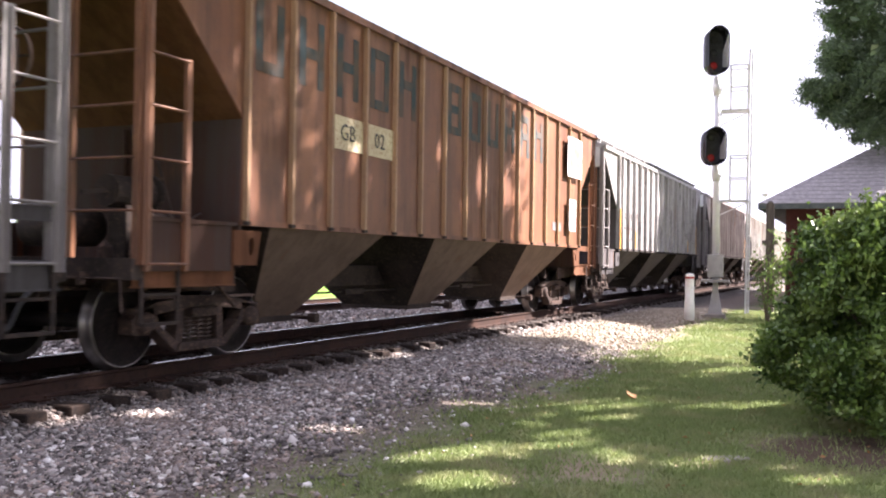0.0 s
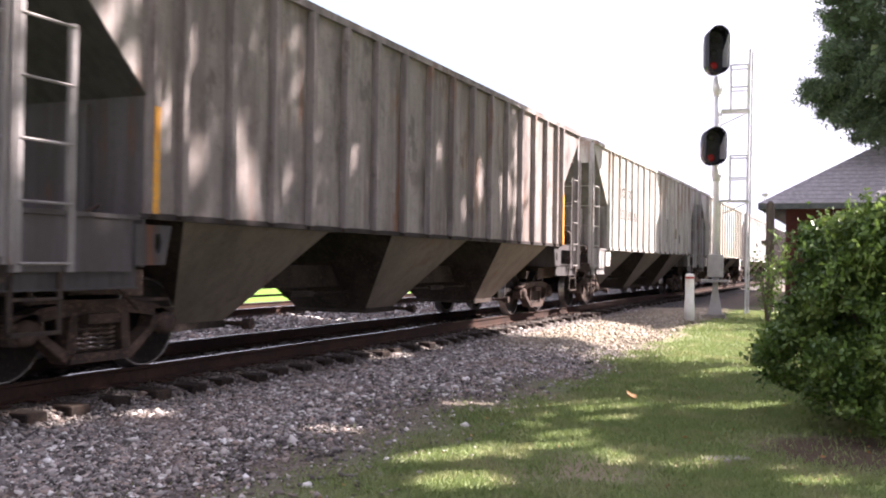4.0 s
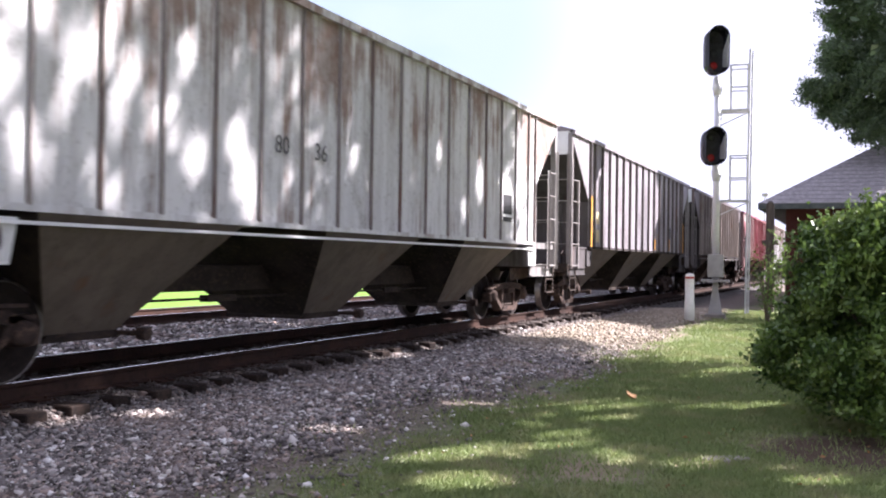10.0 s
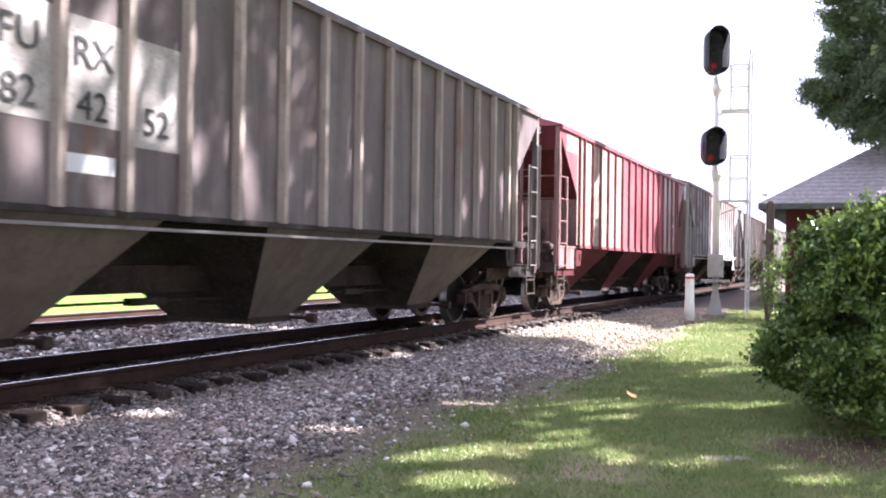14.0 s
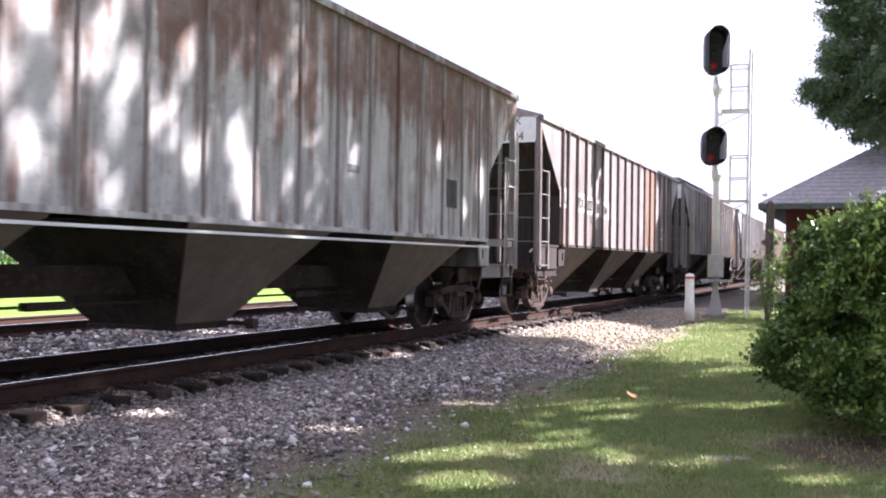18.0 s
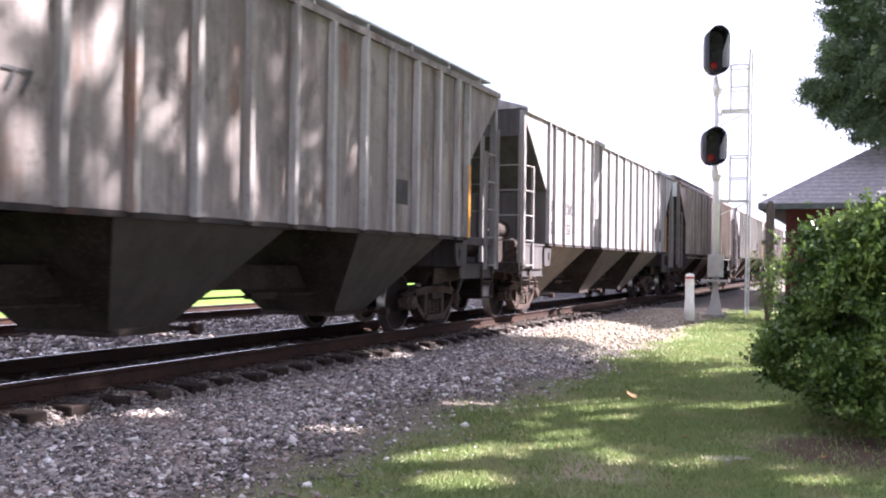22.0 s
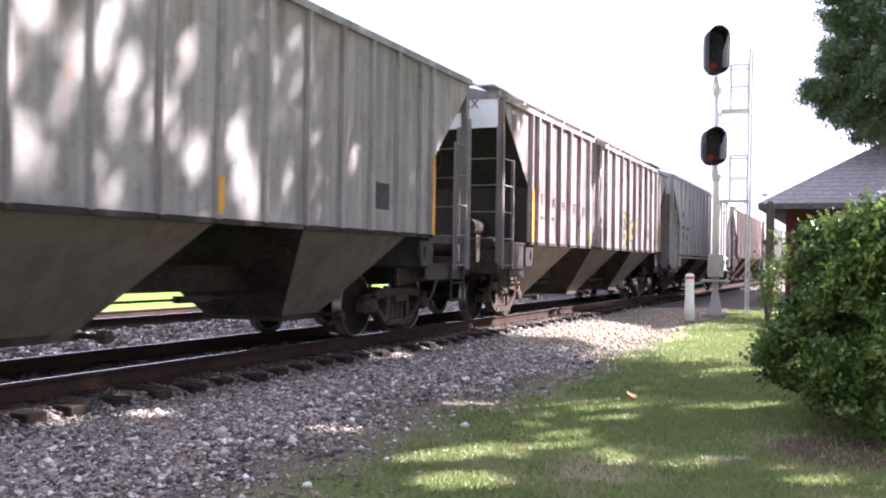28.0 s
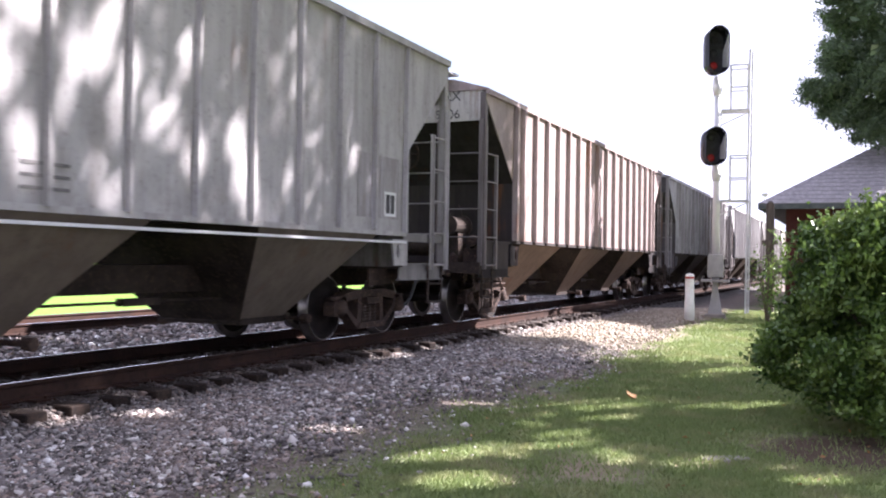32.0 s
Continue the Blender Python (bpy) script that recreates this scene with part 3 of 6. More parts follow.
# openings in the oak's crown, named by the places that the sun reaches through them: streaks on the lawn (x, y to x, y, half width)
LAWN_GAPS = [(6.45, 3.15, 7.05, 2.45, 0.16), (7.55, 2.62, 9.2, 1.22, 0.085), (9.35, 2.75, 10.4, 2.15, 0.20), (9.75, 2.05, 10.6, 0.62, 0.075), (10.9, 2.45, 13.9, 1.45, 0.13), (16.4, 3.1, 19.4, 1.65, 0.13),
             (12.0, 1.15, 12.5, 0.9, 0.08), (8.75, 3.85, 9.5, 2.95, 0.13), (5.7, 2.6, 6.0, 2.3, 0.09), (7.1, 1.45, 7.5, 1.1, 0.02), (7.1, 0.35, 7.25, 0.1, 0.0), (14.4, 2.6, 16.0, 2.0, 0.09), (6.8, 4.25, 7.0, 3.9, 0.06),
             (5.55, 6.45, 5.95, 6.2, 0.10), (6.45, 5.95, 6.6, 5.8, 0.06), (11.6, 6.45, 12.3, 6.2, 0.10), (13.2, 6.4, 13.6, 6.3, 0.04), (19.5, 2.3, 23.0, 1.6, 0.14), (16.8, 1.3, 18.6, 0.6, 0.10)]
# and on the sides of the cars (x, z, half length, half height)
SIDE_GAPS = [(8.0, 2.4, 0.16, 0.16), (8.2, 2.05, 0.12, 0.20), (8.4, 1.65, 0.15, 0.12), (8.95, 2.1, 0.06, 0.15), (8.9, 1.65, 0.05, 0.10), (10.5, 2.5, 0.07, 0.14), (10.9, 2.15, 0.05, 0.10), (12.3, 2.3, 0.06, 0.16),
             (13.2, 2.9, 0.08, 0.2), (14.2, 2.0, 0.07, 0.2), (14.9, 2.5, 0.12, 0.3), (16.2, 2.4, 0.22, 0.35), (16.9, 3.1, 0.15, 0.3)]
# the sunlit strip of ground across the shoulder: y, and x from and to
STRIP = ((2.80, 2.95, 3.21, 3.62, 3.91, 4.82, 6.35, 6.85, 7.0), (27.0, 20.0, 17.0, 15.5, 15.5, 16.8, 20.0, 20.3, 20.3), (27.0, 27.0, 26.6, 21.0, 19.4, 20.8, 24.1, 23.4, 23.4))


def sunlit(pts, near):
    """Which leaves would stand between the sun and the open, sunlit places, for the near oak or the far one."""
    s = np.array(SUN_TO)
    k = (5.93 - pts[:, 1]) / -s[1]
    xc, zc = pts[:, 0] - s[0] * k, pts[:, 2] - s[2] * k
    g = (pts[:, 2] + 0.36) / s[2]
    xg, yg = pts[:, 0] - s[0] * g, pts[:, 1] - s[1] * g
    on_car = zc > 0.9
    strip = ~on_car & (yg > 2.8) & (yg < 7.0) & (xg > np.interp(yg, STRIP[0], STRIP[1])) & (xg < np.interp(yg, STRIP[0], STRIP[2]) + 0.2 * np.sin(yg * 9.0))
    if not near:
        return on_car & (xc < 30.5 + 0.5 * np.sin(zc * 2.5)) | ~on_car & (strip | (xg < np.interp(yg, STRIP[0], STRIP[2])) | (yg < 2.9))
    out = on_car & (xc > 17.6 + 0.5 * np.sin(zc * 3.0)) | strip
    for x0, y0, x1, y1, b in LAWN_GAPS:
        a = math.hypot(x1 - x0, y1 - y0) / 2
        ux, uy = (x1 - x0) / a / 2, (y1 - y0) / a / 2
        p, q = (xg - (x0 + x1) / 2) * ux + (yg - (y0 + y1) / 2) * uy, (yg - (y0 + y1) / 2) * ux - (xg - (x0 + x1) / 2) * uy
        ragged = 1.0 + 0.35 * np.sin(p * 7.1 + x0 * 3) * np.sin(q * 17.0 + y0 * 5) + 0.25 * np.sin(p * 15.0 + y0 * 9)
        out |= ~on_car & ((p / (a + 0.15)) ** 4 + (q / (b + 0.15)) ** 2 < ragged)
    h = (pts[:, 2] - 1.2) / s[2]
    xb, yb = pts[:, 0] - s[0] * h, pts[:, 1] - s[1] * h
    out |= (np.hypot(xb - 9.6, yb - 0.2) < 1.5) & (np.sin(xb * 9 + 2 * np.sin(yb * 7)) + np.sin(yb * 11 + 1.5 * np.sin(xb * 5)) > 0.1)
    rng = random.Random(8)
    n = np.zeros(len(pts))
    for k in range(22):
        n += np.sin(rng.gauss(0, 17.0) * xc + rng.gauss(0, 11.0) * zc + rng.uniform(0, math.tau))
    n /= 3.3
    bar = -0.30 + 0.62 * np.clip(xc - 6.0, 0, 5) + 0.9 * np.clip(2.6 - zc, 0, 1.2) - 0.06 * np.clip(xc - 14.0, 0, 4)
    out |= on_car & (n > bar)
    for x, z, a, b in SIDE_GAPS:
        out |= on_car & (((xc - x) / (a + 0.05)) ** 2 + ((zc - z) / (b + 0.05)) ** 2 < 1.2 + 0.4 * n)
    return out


def build_oak(at, masses, label, seed, gap, carve=None):
    centre = masses[0][0]
    rng = np.random.default_rng(seed)
    tree = tagged(new("oak_tree"), label, "tree")
    tree.location = at
    base, c = Vector(at), Vector(centre) - Vector(at)
    spots, clouds = [], []
    for mid_at, radii, clumps, per, leaf, spread, *grain in masses:
        q, pts = crown_points(rng, mid_at, radii, clumps, per, spread, gap=grain[1] if grain else gap, scale=grain[0] if grain else 0.33, hollow=0.1 if grain else 0.35)
        spots += q
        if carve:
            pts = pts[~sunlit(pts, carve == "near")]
        clouds.append((pts, leaf))
    bm = bmesh.new()
    add_tube(bm, [(0, 0, -0.3), (0.03, 0, 0.2), (0.1, 0.05, 1.5), (0.15, 0.1, 3.0), (c.x * 0.2, c.y * 0.2, 4.6), (c.x * 0.6, c.y * 0.6, c.z)], [0.62, 0.46, 0.40, 0.36, 0.28, 0.12], 12)
    part("trunk", bm, M["bark"], tree, smooth=True)
    for k in range(0, len(spots), max(1, len(spots) // 30)):
        e = spots[k] - base
        bm = bmesh.new()
        s = Vector((c.x * 0.12, c.y * 0.12, 3.0 + 2.2 * rng.uniform()))
        mid = s.lerp(e, 0.5) + Vector((0, 0, 0.5))
        add_tube(bm, [s, s.lerp(mid, 0.5) + Vector(rng.normal(size=3)) * 0.15, mid, mid.lerp(e, 0.6) + Vector(rng.normal(size=3)) * 0.12, e], [0.15, 0.11, 0.075, 0.04, 0.012], 7)
        for j in range(5):
            f = spots[int(rng.integers(len(spots)))] - base
            f = mid + (f - mid).normalized() * rng.uniform(0.8, 1.8)
            add_tube(bm, [mid.lerp(e, 0.15 * j), mid.lerp(e, 0.15 * j).lerp(f, 0.5) + Vector((0, 0, 0.1)), f], [0.03, 0.018, 0.006], 5)
        part("limb", bm, M["bark"], tree, smooth=True)
    for pts, leaf in clouds:
        leaves("crown", pts - np.array(at), leaf, M["oak"], tree, rng)
    return tree


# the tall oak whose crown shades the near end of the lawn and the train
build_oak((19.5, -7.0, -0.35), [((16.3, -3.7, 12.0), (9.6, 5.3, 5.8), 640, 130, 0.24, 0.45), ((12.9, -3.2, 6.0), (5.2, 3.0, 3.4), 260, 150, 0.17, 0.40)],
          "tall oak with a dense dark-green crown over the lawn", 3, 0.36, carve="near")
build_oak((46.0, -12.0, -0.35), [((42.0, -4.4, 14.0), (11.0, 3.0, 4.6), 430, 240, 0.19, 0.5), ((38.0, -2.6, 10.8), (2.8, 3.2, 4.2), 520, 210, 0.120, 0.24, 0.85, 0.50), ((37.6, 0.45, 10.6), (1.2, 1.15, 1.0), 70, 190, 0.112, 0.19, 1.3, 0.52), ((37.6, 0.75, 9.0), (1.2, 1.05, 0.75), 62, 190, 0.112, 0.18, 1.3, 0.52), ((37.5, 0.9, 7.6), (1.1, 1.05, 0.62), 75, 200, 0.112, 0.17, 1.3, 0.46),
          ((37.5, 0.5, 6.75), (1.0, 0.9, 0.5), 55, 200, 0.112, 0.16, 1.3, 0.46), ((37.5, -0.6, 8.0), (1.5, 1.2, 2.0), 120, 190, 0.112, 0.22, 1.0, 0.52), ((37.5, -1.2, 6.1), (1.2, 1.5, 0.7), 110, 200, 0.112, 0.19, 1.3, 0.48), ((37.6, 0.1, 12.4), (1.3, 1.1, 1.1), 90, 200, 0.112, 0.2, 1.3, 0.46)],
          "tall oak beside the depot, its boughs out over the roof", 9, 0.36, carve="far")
# an unseen oak, added only to shade the gravel beyond the sunlit strip
build_oak((30.5, -5.6, -0.35), [((31.5, -4.9, 10.7), (5.2, 2.8, 2.3), 330, 130, 0.26, 0.45)], "unseen oak added in front of the depot to shade the gravel", 13, 0.36, carve="far")
# two more oaks out of view, added to hold back skylight
build_oak((-6.5, -6.0, -0.35), [((-6.0, -4.5, 7.5), (6.5, 5.5, 4.6), 230, 110, 0.26, 0.55)], "broad unseen oak added behind the lawn to block skylight", 5, 0.38)
build_oak((3.0, -15.0, -0.35), [((3.0, -13.5, 8.0), (7.0, 5.5, 5.0), 230, 110, 0.28, 0.6)], "unseen oak with a broad dark-green crown, added to block skylight", 6, 0.38)


def build_bush():
    rng = np.random.default_rng(21)
    at = np.array((9.75, -0.6, -0.38))
    bush = tagged(new("hedge_bush"), "rounded green bush with pale young shoots on the lawn", "bush")
    bush.location = at
    blobs = [((0.0, 0.0, 0.95), (1.25, 1.28, 1.0), 330), ((-0.1, 1.06, 0.66), (0.50, 0.46, 0.40), 80), ((0.0, 0.70, 1.15), (0.58, 0.56, 0.58), 110), ((0.0, 0.62, 1.62), (0.62, 0.58, 0.52), 120),
             ((-0.1, 0.0, 1.75), (0.8, 0.75, 0.50), 130), ((0.2, -1.0, 1.35), (1.15, 1.0, 1.0), 200), ((-0.75, 0.35, 0.55), (0.55, 0.75, 0.5), 110)]
    pts = []
    for c, r, k in blobs:
        pts.append(crown_points(rng, c, r, k, 88, 0.072, hollow=0.55, gap=0.47, scale=2.6, floor=0.10)[1])
    pts = np.concatenate(pts)
    pts = pts[pts[:, 2] > 0.04]
    leaves("foliage", pts, 0.057, M["bush"], bush, rng, slim=0.62)
    bm = bmesh.new()
    for k in range(9):
        a = k * 0.7
        add_tube(bm, [(0.15 * math.cos(a), 0.15 * math.sin(a), -0.05), (0.35 * math.cos(a), 0.4 * math.sin(a), 0.6), (0.8 * math.cos(a), 0.9 * math.sin(a), 1.3)], [0.03, 0.022, 0.008], 6)
    part("stem", bm, M["bark"], bush)
    shoots, tips = bmesh.new(), []
    for k in range(75):
        a = rng.uniform(0, math.tau)
        r = rng.uniform(0.2, 1.35)
        p = Vector((r * math.cos(a) - 0.1, r * math.sin(a) + 0.1, 1.05 + 1.05 * (1 - (r / 1.5) ** 2)))
        q = p + Vector((rng.normal() * 0.10, rng.normal() * 0.10, rng.uniform(0.12, 0.30)))
        add_tube(shoots, [p - Vector((0, 0, 0.2)), q], [0.005, 0.002], 4)
        tips.append(np.array(p)[None] + (np.array(q) - np.array(p))[None] * rng.uniform(0, 1, (15, 1)) + rng.normal(size=(15, 3)) * 0.022)
    tagged(part("shoot", shoots, M["sprig"], bush), kind="stuff")
    leaves("young_leaves", np.concatenate(tips), 0.060, M["sprig"], bush, rng)


build_bush()


def build_shrub(at, h, r, seed, label):
    rng = np.random.default_rng(seed)
    s = tagged(new("shrub"), label, "shrub")
    s.location = at
    bm = bmesh.new()
    tips = []
    for k in range(12):
        a = rng.uniform(0, math.tau)
        e = Vector((r * rng.uniform(0.2, 1) * math.cos(a), r * rng.uniform(0.2, 1) * math.sin(a), h * rng.uniform(0.6, 1.0)))
        add_tube(bm, [(0, 0, -0.1), e * 0.5 + Vector((0, 0, 0.1)), e], [0.02, 0.013, 0.004], 5)
        for t in np.linspace(0.35, 1, 7):
            tips.append(np.array(e * t)[None] + rng.normal(size=(8, 3)) * 0.10)
    part("stem", bm, M["bark"], s)
    leaves("foliage", np.concatenate(tips), 0.085, M["bush"], s, rng)


build_shrub((24.0, 2.0, -0.3), 1.9, 0.55, 31, "thin green sapling shrub near the signal")


def build_far_woods():
    rng = np.random.default_rng(41)
    pts = []
    for k in range(170):
        x = rng.uniform(-20, 330)
        y = 62 + rng.uniform(0, 22) + 0.05 * x
        h = rng.uniform(3.0, 6.5)
        c = np.array((x, y, h * 0.55 - 0.4))
        pts.append(c[None] + rng.normal(size=(800, 3)) * np.array([2.2, 2.0, h * 0.26]))
    leaves("far_woods", np.concatenate(pts), 0.32, M["far"], None, rng, slim=0.9)
    tagged(bpy.data.objects["far_woods"], "distant row of green trees behind the field", "woods", kind="stuff")


build_far_woods()


def build_litter():
    rng = np.random.default_rng(51)
    x, y = rng.uniform(4.5, 16, 110), rng.uniform(-0.3, 3.6, 110)
    leaves("leaf_litter", np.stack([x, y, ground_z(x, y) + 0.02], -1), 0.045, M["dry"], None, rng, flat=0.9)
    tagged(bpy.data.objects["leaf_litter"], "scattered dry brown leaves on the grass", "leaves", kind="stuff")
    bm = bmesh.new()
    bmesh.ops.create_grid(bm, x_segments=4, y_segments=4, size=0.06)
    for v in bm.verts:
        v.co.z = 0.03 * math.sin(v.co.x * 40) + 4.0 * v.co.y * v.co.y + 0.03
        v.co.x *= 1 - 7.0 * abs(v.co.y)
    bmesh.ops.solidify(bm, geom=bm.faces[:], thickness=0.004)
    p = (10.15, 2.25)
    tagged(part("dry_leaf", bm, M["dry"], m=pose(*p, float(ground_z(*p)) + 0.03, 25, 10, 40)), "curled orange-brown dry leaf on the grass", "leaf")
    bm = bmesh.new()
    bmesh.ops.create_cone(bm, cap_ends=True, segments=11, radius1=0.24, radius2=0.20, depth=0.04)
    for v in bm.verts:
        v.co.x *= 0.45 + 0.12 * math.sin(v.co.y * 19)
    tagged(part("flat_stone", bm, M["concrete"], m=pose(7.62, 0.93, float(ground_z(7.62, 0.93)) - 0.004, 0, 0, 35)), "flat pale stone sunk into the lawn beside the bush", "stone")
    bm = bmesh.new()
    add_tube(bm, [(-0.16, 0, 0.0), (-0.05, 0.012, 0.012), (0.06, -0.006, 0.01), (0.17, 0.01, 0.0)], [0.007, 0.006, 0.005, 0.003], 6)
    tagged(part("twig", bm, M["bark"], m=pose(8.55, 4.0, float(ground_z(8.55, 4.0)) + 0.03, 0, 0, 15)), "thin dark fallen twig on the gravel", "twig")


build_litter()


# ---- depot building ----
def build_depot():
    x0, y1, x1, y0 = 35.9, 2.42, 58.0, -9.5      # brick walls
    e, ez = 0.85, 3.30                            # eaves
    depot = tagged(new("depot_building"), "red-brick depot with a grey shingled hip roof and dark eaves", "building")
    depot.location = (x0, y1, -0.35)
    inv = Matrix.Translation((-x0, -y1, 0.35))
    bm = bmesh.new()
    add_box(bm, x0 + 0.03, x0 + 0.30, y0, y1 - 0.03, -0.5, ez)
    add_box(bm, x0 + 0.30, x1, y1 - 0.30, y1 - 0.03, -0.5, ez)
    add_box(bm, x0 + 0.30, x1, y0, y0 + 0.3, -0.5, ez)
    add_box(bm, x1 - 0.3, x1, y0 + 0.3, y1 - 0.30, -0.5, ez)
    wall = part("wall", bm, M["mortar"], depot, m=inv)
    roof_h = 0.62 * ((y1 + e) - (y0 - e)) / 2
    my = (y0 + y1) / 2
    hx = (y1 + e) - my
    A, Bc, C, Dd = (x0 - e, y1 + e), (x1 + e, y1 + e), (x1 + e, y0 - e), (x0 - e, y0 - e)
    R0, R1 = (x0 - e + hx, my, ez + roof_h), (x1 + e - hx, my, ez + roof_h)
    bm = bmesh.new()
    lo = [bm.verts.new((*p, ez + 0.02)) for p in (A, Bc, C, Dd)]
    r0, r1 = bm.verts.new(R0), bm.verts.new(R1)
    for f in ((lo[0], r0, r1, lo[1]), (lo[1], r1, lo[2]), (lo[2], r1, r0, lo[3]), (lo[3], r0, lo[0])):
        bm.faces.new(f)
    roof = part("roof", bm, M["shingle"], depot, "weathered grey shingle roof", m=inv)
    # courses of shingles on the two slopes that face the track and the lawn
    n = 26
    for k in range(n):
        bm = bmesh.new()
        t0, t1 = k / n, (k + 1) / n + 0.01
        for a, b, p, q in ((A, Dd, R0, R0), (A, Bc, R0, R1)):
            a0, b0, p0, q0 = Vector((*a, ez + 0.02)), Vector((*b, ez + 0.02)), Vector(p), Vector(q)
            nrm = (b0 - a0).cross(p0 - a0).normalized()
            nrm = nrm if nrm.z > 0 else -nrm
            c = [a0.lerp(p0, t0) + nrm * 0.030, b0.lerp(q0, t0) + nrm * 0.030, b0.lerp(q0, t1) + nrm * 0.012, a0.lerp(p0, t1) + nrm * 0.012]
            v = [bm.verts.new(w) for w in c] + [bm.verts.new(w - nrm * 0.02) for w in c[:2]]
            bm.faces.new(v[:4])
            bm.faces.new((v[0], v[4], v[5], v[1]))
        put("shingle_course", mesh_of("shingle_course", bm, M["shingle"]), roof)
    bm = bmesh.new()
    add_box(bm, x0 - e, x0 - e + 0.03, y0 - e, y1 + e, ez - 0.16, ez + 0.03)
    add_box(bm, x0 - e + 0.03, x1 + e, y1 + e - 0.03, y1 + e, ez - 0.16, ez + 0.03)
    part("fascia", bm, M["fascia"], depot, "dark painted eaves board", m=inv)
    bm = bmesh.new()
    add_box(bm, x0 - e + 0.03, x1 + e, y0 - e, y1 + e - 0.03, ez - 0.12, ez - 0.08)
    part("soffit", bm, M["soffit"], depot, m=inv)
    bm = bmesh.new()
    add_box(bm, x0 - 0.05, x0 + 0.03, -0.9, 0.3, 0.55, 2.25)
    add_box(bm, x0 - 0.09, x0 - 0.05, -1.0, 0.4, 0.45, 0.55)
    w = part("window", bm, M["fascia"], depot, "dark window in the brick wall", m=inv)
    bm = bmesh.new()
    add_box(bm, x0 - 0.056, x0 - 0.05, -0.82, 0.22, 0.65, 2.17)
    part("pane", bm, M["glass"], w)
    # bricks of the wall towards the lawn, the corner nearest the track first
    bm = bmesh.new()
    add_box(bm, -0.022, 0.03, -0.105, 0.105, -0.032, 0.032)
    brick = mesh_of("brick", bm, M["brick"])
    count = 0
    for row in range(36, 10, -1):
        z = -0.3 + row * 0.0975 + 0.04
        if z > ez - 0.14:
            continue
        for j in range(11):
            y = y1 - 0.13 - j * 0.224 - (0.112 if row % 2 else 0.0)
            if y < 0.52 and 0.4 < z < 2.3:
                continue
            if count < 290:
                put("brick", brick, wall, pose(x0 + 0.012, y, z))
                count += 1
    rng = np.random.default_rng(2)
    vs, fs, k = [], [], 0
    cube = np.array([(x, y, z) for x in (-0.022, 0.03) for y in (-0.105, 0.105) for z in (-0.032, 0.032)])
    quads = np.array([(0, 1, 3, 2), (4, 6, 7, 5), (0, 4, 5, 1), (2, 3, 7, 6), (0, 2, 6, 4), (1, 5, 7, 3)])
    for row in range(0, 37):
        z = -0.3 + row * 0.0975 + 0.04
        if z > ez - 0.14:
            continue
        for j in range(52):
            y = y1 - 0.13 - j * 0.224 - (0.112 if row % 2 else 0.0)
            if (j < 11 and row > 10) or (-1.15 < y < 0.52 and 0.4 < z < 2.3):
                continue
            vs.append(cube + np.array((x0 + 0.012, y, z)))
            fs.append(quads + k)
            k += 8
    rest = soup("brickwork", np.concatenate(vs), np.concatenate(fs), M["brick"], wall)
    tagged(rest, kind="stuff")


build_depot()


def build_timber_post():
    post = tagged(new("timber_post"), "weathered grey timber post with a cross piece beside the depot", "post")
    x, y = 31.0, 2.52
    post.location = (x, y, float(ground_z(x, y)))
    bm = bmesh.new()
    add_box(bm, -0.11, 0.11, -0.12, 0.12, -0.2, 3.35)
    add_prism(bm, [(-0.12, 3.35), (0.12, 3.35), (0.06, 3.47), (-0.06, 3.47)], -0.11, 0.11, "x")
    part("shaft", bm, M["timber"], post)
    bm = bmesh.new()
    add_box(bm, -0.17, -0.11, -0.24, 0.24, 2.10, 2.24)
    part("crosspiece", bm, M["timber"], post)
    pole = tagged(new("street_lamp"), "far thin grey lamp pole behind the depot", "lamp")
    pole.location = (88.0, 8.0 - 1.0, -0.3)
    pole.location.y = 88.0 * math.tan(radians(4.95))
    bm = bmesh.new()
    add_tube(bm, [(0, 0, 0), (0, 0, 7.6)], [0.09, 0.06], 8)
    part("shaft", bm, M["galv"], pole)
    bm = bmesh.new()
    add_box(bm, -0.2, 0.2, -0.25, 0.25, 7.6, 7.85)
    part("lamp_head", bm, M["box"], pole)


build_timber_post()


# ---- railway signal ----
def oval(w, h, n=28):
    """An upright outline with straight sides and round ends."""
    r = w / 2
    s = h / 2 - r
    pts = []
    for k in range(n):
        a = k * math.tau / n
        pts.append((r * math.cos(a), r * math.sin(a) + (s if math.sin(a) >= 0 else -s)))
    return pts


